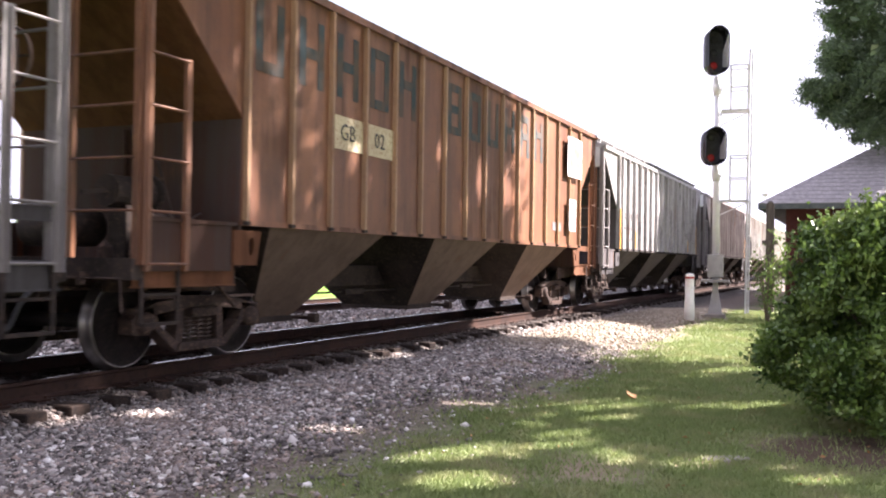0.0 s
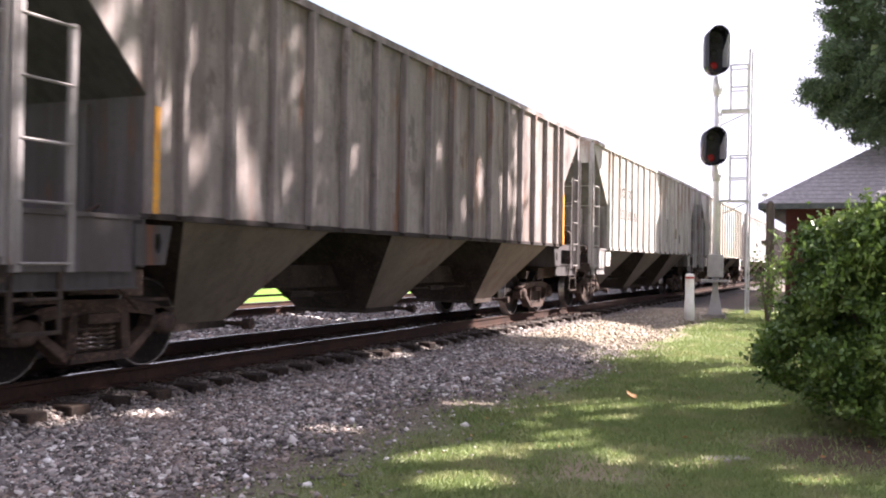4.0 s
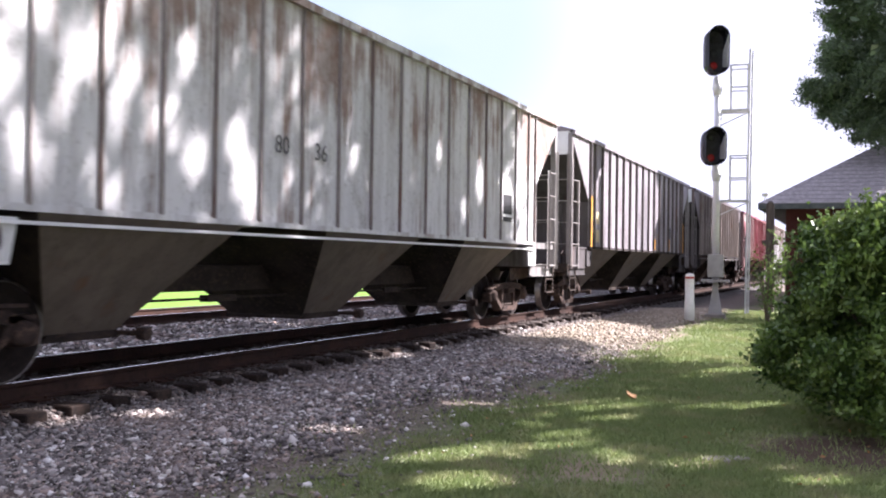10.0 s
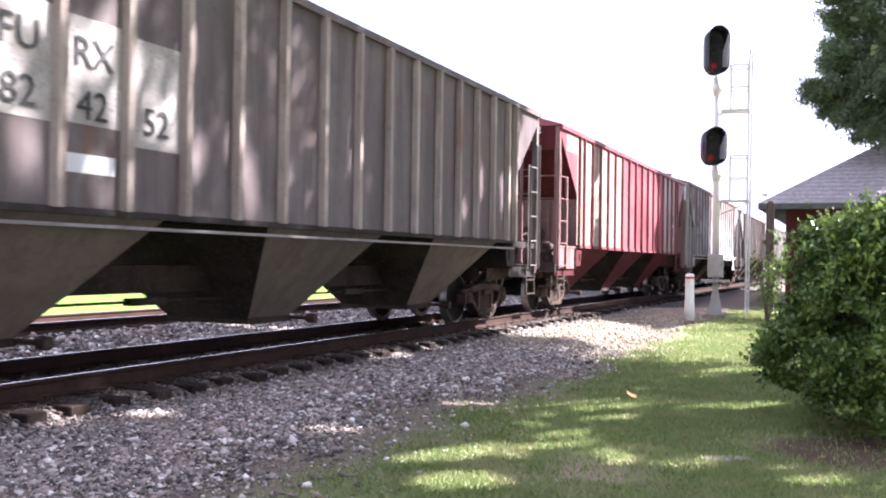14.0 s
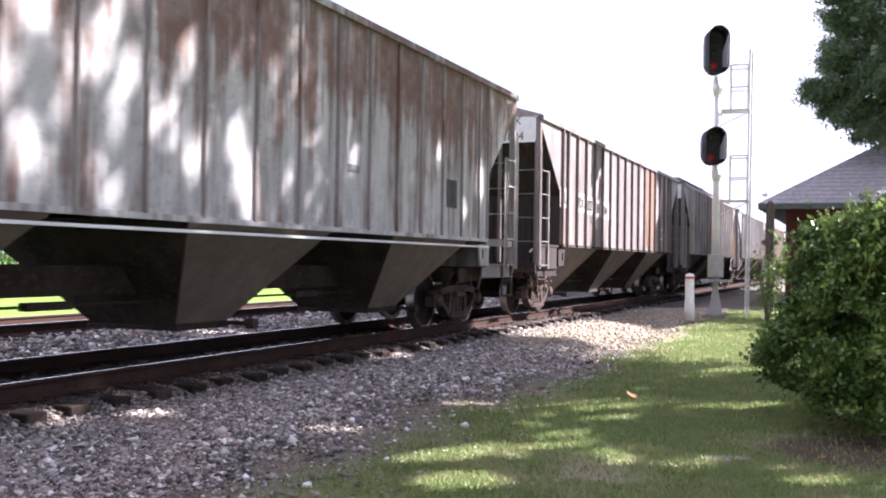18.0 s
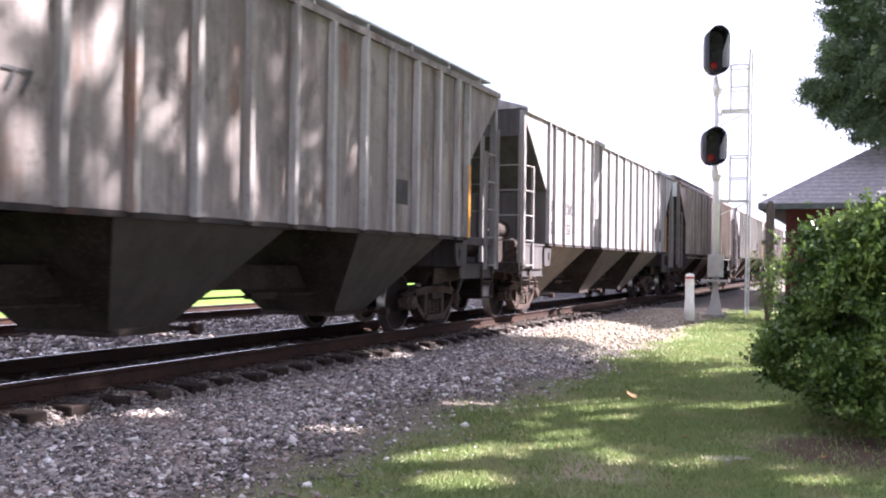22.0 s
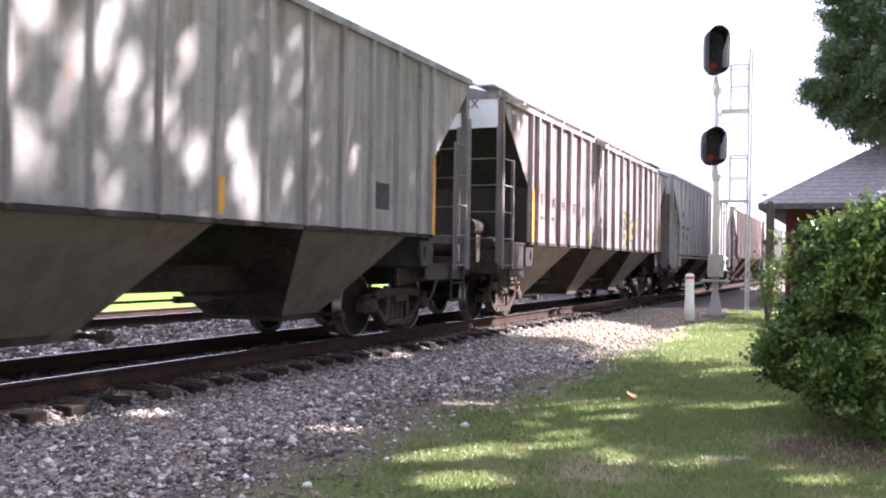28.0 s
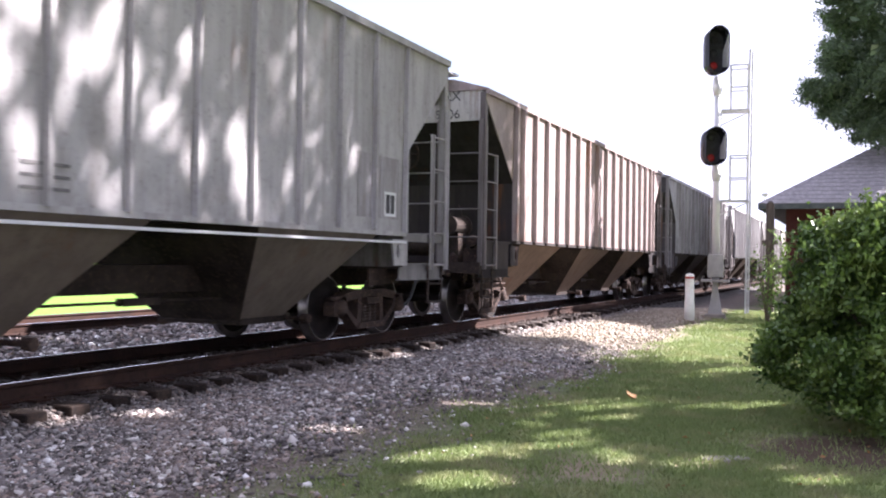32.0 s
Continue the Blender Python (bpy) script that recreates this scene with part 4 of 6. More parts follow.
def signal_head(signal, z, w, h, lamps, lit, y, turn=20):
    """A hooded colour-light head that faces along the track."""
    ring = oval(w, h)
    bm = bmesh.new()
    outer = [[bm.verts.new((x, p[0] * k + y, p[1] * k + z)) for p in ring] for x, k in ((-0.10, 0.96), (-0.62, 1.0), (-0.60, 0.95), (-0.13, 0.91))]
    for a, b in zip(outer, outer[1:]):
        for i in range(len(ring)):
            j = (i + 1) % len(ring)
            bm.faces.new((a[i], a[j], b[j], b[i]))
    at = pose(-0.13, y + 0.13, 0, 0, 0, turn) @ pose(0, -y, 0)
    hood = part("hood", bm, M["hood"], signal, "glossy black oval hood", smooth=True, m=at)
    # a pale wedge on the inner wall, standing in for reflected sky
    bm = bmesh.new()
    side = [(-0.13, -0.30 * h), (-0.60, -0.36 * h), (-0.60, 0.30 * h), (-0.13, 0.02 * h)]
    wall = -w / 2 * 0.93 + y
    a, b = [[bm.verts.new((px, wall + d, pz + z)) for px, pz in side] for d in (0.012, 0.024)]
    bm.faces.new(a)
    bm.faces.new(b[::-1])
    for i in range(4):
        bm.faces.new((a[i], a[i - 1], b[i - 1], b[i]))
    part("hood_lining", bm, M["hood_gleam"], hood, "pale wedge painted as a reflection inside the hood")
    bm = bmesh.new()
    add_prism(bm, [(p[0] * 0.955 + y, p[1] * 0.955 + z) for p in ring], -0.14, -0.10, "x")
    part("backplate", bm, M["black"], signal, "black backplate", m=at)
    bm = bmesh.new()
    add_prism(bm, [(p[0] * 0.72 + y, p[1] * 0.72 + z) for p in ring], -0.10, 0.16, "x")
    part("housing", bm, M["hood"], signal, m=at)
    for i in range(lamps):
        zz = z + h * 0.27 - i * (h * 0.54 / (lamps - 1))
        bm = bmesh.new()
        add_lathe(bm, [(-0.155, 0.0), (-0.16, 0.07), (-0.14, 0.105), (-0.14, 0.0)], 18, "x", (0, y, zz))
        part("lens", bm, M["lens"] if i == lit else M["black"], signal, "red signal lens" if i == lit else "dark signal lens", smooth=True, m=at)


def platform(signal, z, y0, y1, rail):
    bm = bmesh.new()
    for k in range(9):
        add_box(bm, -0.30 + k * 0.075, -0.27 + k * 0.075, y0, y1, z - 0.03, z + 0.01)
    add_box(bm, -0.32, 0.34, y0, y0 + 0.03, z - 0.06, z + 0.012)
    add_box(bm, -0.32, 0.34, y1 - 0.03, y1, z - 0.06, z + 0.012)
    p = part("platform", bm, M["galv"], signal, "galvanised grating platform")
    bm = bmesh.new()
    add_tube(bm, [(0, y1 - 0.02, z - 0.05), (0, y1 + 0.03, z - 0.42), ], 0.018, 6)
    add_tube(bm, [(0, y1 + 0.06, z - 0.42), (0, y0 + 0.05, z - 0.06)], 0.018, 6)
    part("brace", bm, M["galv"], p)
    bm = bmesh.new()
    for x in (-0.30, 0.32):
        for y in (y0 + 0.05, (y0 + y1) / 2 + 0.12):
            add_tube(bm, [(x, y, z), (x, y, z + rail)], 0.024, 6)
        for zz in (z + rail, z + rail * 0.5):
            add_tube(bm, [(x, y0 + 0.05, zz), (x, (y0 + y1) / 2 + 0.12, zz)], 0.022, 6)
    add_tube(bm, [(0.32, y0 + 0.05, z + rail), (-0.30, y0 + 0.05, z + rail)], 0.014, 6)
    part("railing", bm, M["galv"], p, "galvanised pipe railing")


def build_signal():
    x, y = 25.25, 3.40
    s = tagged(new("railway_signal"), "tall silver railway signal mast with two black hooded red lights", "signal")
    s.matrix_basis = pose(x, y, -0.13, 0, 0, 6) @ Matrix.Scale(0.94, 4)
    bm = bmesh.new()
    add_box(bm, -0.28, 0.28, -0.28, 0.28, -0.4, -0.03)
    part("foundation", bm, M["concrete"], s, "concrete footing", bevel=0.02)
    bm = bmesh.new()
    rings = []
    for z, r in ((-0.03, 0.27), (0.04, 0.25), (0.62, 0.11), (0.95, 0.10)):
        rings.append([bm.verts.new((r * math.cos(k * math.tau / 4 + 0.785), r * math.sin(k * math.tau / 4 + 0.785), z)) for k in range(4)])
    for a, b in zip(rings, rings[1:]):
        for k in range(4):
            bm.faces.new((a[k], a[(k + 1) % 4], b[(k + 1) % 4], b[k]))
    part("base", bm, M["cast"], s, "flared cast mast base")
    bm = bmesh.new()
    add_tube(bm, [(0, 0, 0.9), (0, 0, 6.6)], [0.105, 0.085], 14)
    part("mast", bm, M["alu"], s, "silver-painted tubular mast", smooth=True)
    bm = bmesh.new()
    add_box(bm, -0.22, 0.2, -0.21, 0.21, 0.98, 1.62)
    box = part("relay_box", bm, M["box"], s, "grey relay box on the mast", bevel=0.015)
    bm = bmesh.new()
    add_box(bm, -0.235, -0.22, -0.18, 0.18, 1.02, 1.58)
    part("box_door", bm, M["box"], box)
    bm = bmesh.new()
    add_box(bm, -0.3, 0.3, -0.38, 0.38, 0.86, 0.92)
    part("step_plate", bm, M["box"], s)
    signal_head(s, 7.21, 0.58, 1.32, 3, 2, 0.02)
    signal_head(s, 4.58, 0.58, 1.05, 2, 1, 0.07)
    for z in (6.35, 3.95):
        bm = bmesh.new()
        add_tube(bm, [(0, 0, z - 0.28), (0, 0.02, z - 0.05), (-0.02, 0.03, z + 0.22)], [0.11, 0.13, 0.085], 10)
        add_tube(bm, [(-0.02, -0.12, z - 0.12), (-0.02, 0.12, z - 0.12)], 0.07, 8)
        part("bracket", bm, M["alu"], s, "silver head bracket", smooth=True)
    bm = bmesh.new()
    for xx, yy in ((-0.08, -0.86), (0.26, -0.93)):
        add_tube(bm, [(xx, yy + 0.06, 0.0), (xx - 0.02, yy, 7.3)], 0.028, 6)
    for k in range(22):
        add_tube(bm, [(-0.09, -0.86 + 0.05 * (1 - k / 22), 0.3 + k * 0.31), (0.25, -0.93 + 0.05 * (1 - k / 22), 0.3 + k * 0.31)], 0.011, 5)
    part("ladder", bm, M["galv"], s, "galvanised climbing ladder")
    platform(s, 5.62, -0.86, -0.10, 1.22)
    platform(s, 3.12, -0.86, -0.10, 1.22)


build_signal()


def build_marker_post():
    x, y = 22.9, 3.68
    z = float(ground_z(x, y))
    p = tagged(new("marker_post"), "white plastic marker post with a red top band", "post")
    p.location = (x, y, z)
    bm = bmesh.new()
    add_lathe(bm, [(-0.1, 0.0), (-0.1, 0.120), (0.44, 0.120), (0.46, 0.110), (1.02, 0.105)], 16, "z")
    part("tube", bm, M["post"], p, smooth=True)
    bm = bmesh.new()
    add_lathe(bm, [(1.02, 0.110), (1.07, 0.110), (1.07, 0.105)], 16, "z")
    part("band", bm, M["red"], p, "red reflective band", smooth=True)
    bm = bmesh.new()
    add_lathe(bm, [(1.07, 0.105), (1.12, 0.102), (1.14, 0.06), (1.145, 0.0)], 16, "z")
    part("cap", bm, M["post"], p, smooth=True)


build_marker_post()


# ---- the train ----
SPEED = 8.93
HALF, TOP, SILL, DECK, W = 7.95, 4.10, 1.52, 1.05, 1.60
LOW = 6.50           # half length of the lower side
BASE, TRUCKS = 0.875, 6.475
mesh_cache = {}


def shared(key, build, mat, smooth=False):
    """One mesh for alike pieces of one material."""
    k = (key, mat.name, TOP)
    if k not in mesh_cache:
        bm = bmesh.new()
        build(bm)
        mesh_cache[k] = mesh_of(key.split("|")[0], bm, mat, smooth)
    return mesh_cache[k]


def b_side(bm):
    pts = [(-HALF, TOP), (HALF, TOP), (HALF, 3.98), (LOW, 2.62), (LOW, SILL), (-LOW, SILL), (-LOW, 2.62), (-HALF, 3.98)]
    add_prism(bm, pts, -0.012, 0.012)


def b_post(z0, z1, k=1.0):
    d = 0.085 if k == 1.0 else 0.10 * k

    def f(bm):
        add_prism(bm, [(-0.055 * k, 0.0), (0.055 * k, 0.0), (0.042 * k, -d), (-0.042 * k, -d)], z0, z1)
        for v in bm.verts:
            v.co = Vector((v.co.x, v.co.z, v.co.y))
    return f


def b_roof(bm):
    pts = [(-W - 0.03, TOP + 0.06), (-1.0, TOP + 0.24), (-0.4, TOP + 0.31), (0.4, TOP + 0.31), (1.0, TOP + 0.24), (W + 0.03, TOP + 0.06), (W + 0.03, TOP + 0.03), (-W - 0.03, TOP + 0.03)]
    add_prism(bm, pts, -HALF - 0.02, HALF + 0.02, "x")


def b_eave(bm):
    add_box(bm, -HALF, HALF, -0.05, 0.02, TOP - 0.045, TOP + 0.05)


def b_sill(bm):
    add_box(bm, -LOW, LOW, -0.015, 0.06, SILL - 0.05, SILL + 0.01)


def b_clip(bm):
    add_prism(bm, [(-0.050, 0.0), (0.050, 0.0), (0.038, -0.080), (-0.038, -0.080)], SILL - 0.045, SILL - 0.004)
    for v in bm.verts:
        v.co = Vector((v.co.x, v.co.z, v.co.y))


def b_slope(bm):
    add_prism(bm, [(-HALF + 0.02, 3.98), (-HALF + 0.05, 3.98), (-LOW + 0.03, 2.60), (-LOW, 2.60)], -W + 0.02, W - 0.02)


def b_bulkhead(bm):
    add_box(bm, -LOW, -LOW + 0.03, -W + 0.02, W - 0.02, DECK - 0.02, 2.60)


def b_end_rib(bm):
    add_box(bm, -LOW - 0.06, -LOW, -0.03, 0.03, DECK, 2.55)


def b_sign(bm):
    add_box(bm, -HALF, -HALF + 0.02, -1.52, 1.52, 3.60, TOP + 0.06)
    add_prism(bm, [(-1.52, TOP + 0.06), (1.52, TOP + 0.06), (0.5, TOP + 0.29), (-0.5, TOP + 0.29)], -HALF, -HALF + 0.02, "x")


def b_bay(bm):
    """An inverted pyramid: sill down to the outlet."""
    top, bot = SILL, 0.36
    a = [(-1.46, -1.57, top), (1.36, -1.57, top), (1.36, 1.57, top), (-1.46, 1.57, top)]
    b = [(-0.50, -0.62, bot), (0.38, -0.62, bot), (0.38, 0.62, bot), (-0.50, 0.62, bot)]
    # the sloping ends lean in faster than the sides
    va, vb = [bm.verts.new(p) for p in a], [bm.verts.new(p) for p in b]
    bm.faces.new(va)
    bm.faces.new(vb[::-1])
    for i in range(4):
        j = (i + 1) % 4
        bm.faces.new((va[j], va[i], vb[i], vb[j]))


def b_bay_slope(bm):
    """A dark sheet that paints shade on a bay's sloping end, 3 mm proud of it."""
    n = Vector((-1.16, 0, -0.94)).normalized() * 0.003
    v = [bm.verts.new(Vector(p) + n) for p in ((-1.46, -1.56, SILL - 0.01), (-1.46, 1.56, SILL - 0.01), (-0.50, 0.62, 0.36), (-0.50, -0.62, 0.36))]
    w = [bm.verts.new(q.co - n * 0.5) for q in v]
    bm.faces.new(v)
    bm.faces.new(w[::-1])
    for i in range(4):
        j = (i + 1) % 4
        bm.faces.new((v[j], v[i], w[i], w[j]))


def b_outlet(bm):
    """A slide gate in its frame."""
    add_prism(bm, [(-0.50, 0.38), (0.40, 0.38), (0.40, 0.34), (0.44, 0.34), (0.44, 0.30), (-0.53, 0.30), (-0.53, 0.34), (-0.50, 0.34)], -0.64, 0.64)


def b_gate_shaft(bm):
    add_lathe(bm, [(-1.0, 0.0), (-1.0, 0.065), (-0.88, 0.065), (-0.88, 0.028), (0.88, 0.028), (0.88, 0.065), (1.0, 0.065), (1.0, 0.0)], 10, "y", (0.47, 0, 0.345))


def b_sill_extension(bm):
    """The side sill carried on past the bolster to the corner post."""
    add_box(bm, -HALF, -LOW - 0.02, -0.02, 0.02, 1.40, 1.52)


def b_side_skirt(bm):
    """The deep plate along the edge of the end platform, with its ledge."""
    add_box(bm, -HALF, -LOW - 0.10, -0.012, 0.012, DECK - 0.06, 1.46)
    add_box(bm, -HALF, -LOW - 0.02, -0.030, 0.060, 1.46, 1.50)
    for x in (-7.55, -7.0):
        add_box(bm, x - 0.03, x + 0.03, 0.0125, 0.05, DECK, 1.455)


def b_centre_sill(bm):
    add_box(bm, -8.0, 8.0, -0.33, 0.33, 0.72, 1.03)


def b_bolster_plate(bm):
    # a plate with an oval jacking hole
    ring = [(0.045 * math.cos(k * math.tau / 12) - LOW + 0.20, 0.10 * math.sin(k * math.tau / 12) + 1.25) for k in range(12)]
    out = [(-LOW + 0.34, 1.25), (-LOW + 0.38, 1.42), (-LOW + 0.30, 1.42), (-LOW + 0.20, 1.42), (-LOW + 0.02, 1.42), (-LOW - 0.10, 1.42), (-LOW - 0.10, 1.25), (-LOW - 0.10, DECK), (-LOW + 0.05, DECK), (-LOW + 0.20, DECK), (-LOW + 0.26, DECK), (-LOW + 0.30, DECK)]
    for y in (-0.02, 0.02):
        a, b = [bm.verts.new((x, y, z)) for x, z in ring], [bm.verts.new((x, y, z)) for x, z in out]
        for k in range(12):
            j = (k + 1) % 12
            bm.faces.new((a[k], b[k], b[j], a[j]))
    bm.verts.ensure_lookup_table()
    v = bm.verts
    for k in range(12):
        j = (k + 1) % 12
        bm.faces.new((v[k], v[j], v[24 + j], v[24 + k]))
        bm.faces.new((v[12 + j], v[12 + k], v[36 + k], v[36 + j]))


def b_deck(bm):
    add_box(bm, -8.02, -LOW, -1.50, 1.50, DECK - 0.05, DECK)
    add_box(bm, -8.06, -7.94, -1.54, 1.54, DECK - 0.14, DECK + 0.06)


def b_corner(bm):
    add_box(bm, -HALF - 0.02, -HALF + 0.09, -0.05, 0.05, DECK, TOP)


def b_side_ladder(x, top):
    def f(bm):
        add_prism(bm, [(x - 0.035, 0.0), (x + 0.035, 0.0), (x + 0.035, 0.010), (x - 0.025, 0.010), (x - 0.025, 0.05), (x - 0.035, 0.05)], DECK - 0.06, top)
        for v in bm.verts:
            v.co = Vector((v.co.x, v.co.z, v.co.y))
    return f


def b_side_rung(bm):
    add_tube(bm, [(-7.90, 0, 0), (-7.36, 0, 0)], 0.014, 6)


def b_end_ladder(y):
    def f(bm):
        add_prism(bm, [(-8.005, y - 0.035), (-8.005, y + 0.035), (-7.995, y + 0.035), (-7.995, y - 0.025), (-7.955, y - 0.025), (-7.955, y - 0.035)], DECK, 3.62)
        for v in bm.verts:
            v.co = Vector((v.co.x, v.co.z, v.co.y))
    return f


def b_end_rung(bm):
    add_tube(bm, [(-8.0, 0.0, 0), (-8.0, -0.80, 0)], 0.014, 6)


def b_step(bm):
    for x in (-7.92, -7.42):
        add_box(bm, x - 0.02, x + 0.02, -0.012, 0.012, 0.50, DECK)
    add_box(bm, -7.92, -7.42, -0.03, 0.03, 0.48, 0.51)
    add_box(bm, -7.92, -7.42, -0.02, 0.02, 0.76, 0.785)


def b_coupler(bm):
    add_box(bm, -8.50, -7.9, -0.09, 0.09, 0.78, 0.96)
    add_prism(bm, [(-8.66, -0.10), (-8.50, -0.17), (-8.36, -0.10), (-8.36, 0.12), (-8.52, 0.17), (-8.64, 0.05)], 0.73, 1.0)
    for v in list(bm.verts)[8:]:
        v.co = Vector((v.co.x, v.co.z, v.co.y))
    add_tube(bm, [(-8.05, 0.35, 0.78), (-8.3, 0.36, 0.50), (-8.6, 0.22, 0.45)], 0.03, 7)


def b_platform_sill(bm):
    add_box(bm, -8.0, -LOW, -0.01, 0.01, DECK - 0.20, DECK + 0.02)
    add_box(bm, -8.0, -LOW, -0.045, 0.045, DECK + 0.02, DECK + 0.035)
    add_box(bm, -8.0, -LOW, -0.045, 0.045, DECK - 0.215, DECK - 0.20)


def b_gusset(bm):
    add_prism(bm, [(-7.95, DECK - 0.05), (-6.1, DECK - 0.05), (-6.1, DECK - 0.30), (-6.9, DECK - 0.26), (-7.95, DECK - 0.12)], -0.015, 0.015)


def b_brake_lever(bm):
    add_bar(bm, (-7.62, -0.95, 0.88), (-7.35, 0.30, 0.80), 0.05)
    add_bar(bm, (-7.55, -0.55, 0.86), (-6.2, -0.52, 0.66), 0.035)
    add_bar(bm, (-7.15, -0.85, 0.99), (-7.10, -0.85, 0.52), 0.06)
    add_bar(bm, (-7.45, -1.15, 0.72), (-5.6, -1.12, 0.70), 0.03)
    add_box(bm, -7.7, -7.5, -1.1, -0.85, 0.78, 0.96)
    add_box(bm, -6.75, -6.2, -0.95, -0.55, 0.76, 0.98)


def b_uncoupling(bm):
    add_tube(bm, [(-8.10, -1.48, 0.62), (-8.10, -1.45, 0.92), (-8.12, -0.42, 0.93), (-8.42, -0.14, 1.06)], 0.014, 6)
    add_box(bm, -8.13, -8.06, -1.0, -0.95, 0.86, 0.98)


def b_air_pipe(bm):
    add_tube(bm, [(-8.15, -0.42, 0.82), (-7.7, -0.46, 0.80), (-7.5, -1.25, 0.84), (-6.6, -1.32, 0.90), (-6.2, -1.30, 0.60)], 0.02, 6)
    add_tube(bm, [(-7.75, -1.40, DECK), (-7.75, -1.40, 1.28), (-7.2, -1.38, 1.30), (-7.15, -1.1, 1.32), (-6.55, -1.1, 1.6)], 0.017, 6)


def b_hose(bm):
    add_tube(bm, [(-8.12, -0.40, 0.82), (-8.24, -0.40, 0.70), (-8.34, -0.36, 0.46), (-8.48, -0.28, 0.30), (-8.66, -0.18, 0.32), (-8.74, -0.12, 0.42)], 0.028, 8)


def b_valve(bm):
    add_box(bm, -7.52, -7.22, -1.30, -1.02, 1.12, 1.36)
    add_lathe(bm, [(-0.20, 0.0), (-0.20, 0.10), (-0.12, 0.12), (-0.10, 0.085), (0.08, 0.085), (0.10, 0.12), (0.18, 0.10), (0.20, 0.0)], 12, "x", (-7.35, -1.18, 1.48))
    add_lathe(bm, [(1.05, 0.05), (1.35, 0.05), (1.36, 0.09), (1.44, 0.09), (1.45, 0.0)], 10, "z", (-6.85, -1.22, 0))
    add_lathe(bm, [(1.05, 0.07), (1.22, 0.07), (1.26, 0.03), (1.30, 0.0)], 10, "z", (-7.72, -0.9, 0))
    add_box(bm, -7.75, -6.7, -1.36, -1.30, 1.05, 1.10)
    add_tube(bm, [(-7.2, -1.2, 1.3), (-7.0, -1.2, 1.32), (-6.6, -0.8, 1.5), (-6.55, -0.5, 2.2)], 0.015, 5)


def b_rod(bm):
    add_tube(bm, [(-6.4, -0.50, 0.64), (6.4, -0.50, 0.64)], 0.017, 6)
    for x in (-2.2, 2.3):
        add_box(bm, x - 0.28, x + 0.28, -0.56, -0.44, 0.60, 0.68)


def b_running_board(bm):
    add_box(bm, -HALF - 0.10, HALF + 0.10, -0.17, 0.17, TOP + 0.26, TOP + 0.285)
    for k in range(12):
        x = -7.6 + k * 1.38
        add_box(bm, x - 0.02, x + 0.02, -0.15, 0.15, TOP + 0.10, TOP + 0.26)


def b_hatch(bm):
    add_box(bm, -7.0, 7.0, -0.30, 0.30, TOP + 0.30, TOP + 0.40)


def b_end_board(bm):
    add_box(bm, -HALF - 0.42, -HALF + 0.25, -0.95, 0.95, TOP + 0.34, TOP + 0.38)
    for y in (-0.9, 0.9):
        add_tube(bm, [(-HALF - 0.38, y, TOP + 0.34), (-HALF, y, TOP - 0.1)], 0.014, 5)


def b_reservoir(bm):
    add_lathe(bm, [(-0.52, 0.0), (-0.5, 0.12), (-0.44, 0.2), (0.44, 0.2), (0.5, 0.12), (0.52, 0.0)], 16, "y", (-7.25, 0.15, 1.42))


def b_cylinder(bm):
    add_lathe(bm, [(-0.36, 0.0), (-0.36, 0.16), (0.2, 0.16), (0.22, 0.2), (0.27, 0.2), (0.27, 0.0)], 16, "x", (-7.2, -0.75, 1.78))
    add_bar(bm, (-7.55, -0.75, 1.78), (-7.85, -0.72, 1.74), 0.04)
    add_box(bm, -7.4, -7.0, -0.86, -0.64, 1.05, 1.64)


def b_brake_wheel(bm):
    n = 18
    c = Vector((-8.12, 0.75, 2.85))
    add_tube(bm, [c + Vector((0, 0.27 * math.cos(k * math.tau / n), 0.27 * math.sin(k * math.tau / n))) for k in range(n + 1)], 0.016, 5, caps=False)
    for k in range(4):
        add_tube(bm, [c, c + Vector((0, 0.27 * math.cos(k * 1.571), 0.27 * math.sin(k * 1.571)))], 0.012, 5)


def b_brake_box(bm):
    add_box(bm, -8.11, -7.95, 0.62, 0.88, 2.62, 3.0)


def b_brake_shaft(bm):
    add_tube(bm, [(-8.0, 0.75, 2.65), (-8.0, 0.75, 1.1)], 0.013, 5)


def b_wheel(bm):
    add_lathe(bm, [(-0.09, 0.0), (-0.09, 0.14), (-0.06, 0.16), (-0.005, 0.36), (-0.06, 0.39), (-0.065, 0.448)], 32)
    add_lathe(bm, [(0.075, 0.0), (0.075, 0.14), (0.05, 0.17), (0.035, 0.36), (0.06, 0.39), (0.068, 0.482)], 32)


def b_tread(bm):
    add_lathe(bm, [(-0.066, 0.436), (-0.07, 0.448), (-0.06, 0.455), (0.035, 0.459), (0.045, 0.478), (0.062, 0.484), (0.07, 0.476), (0.07, 0.40)], 36)


def b_axle(bm):
    add_lathe(bm, [(-1.10, 0.0), (-1.10, 0.075), (-0.70, 0.085), (0, 0.075), (0.70, 0.085), (1.10, 0.075), (1.10, 0.0)], 14)


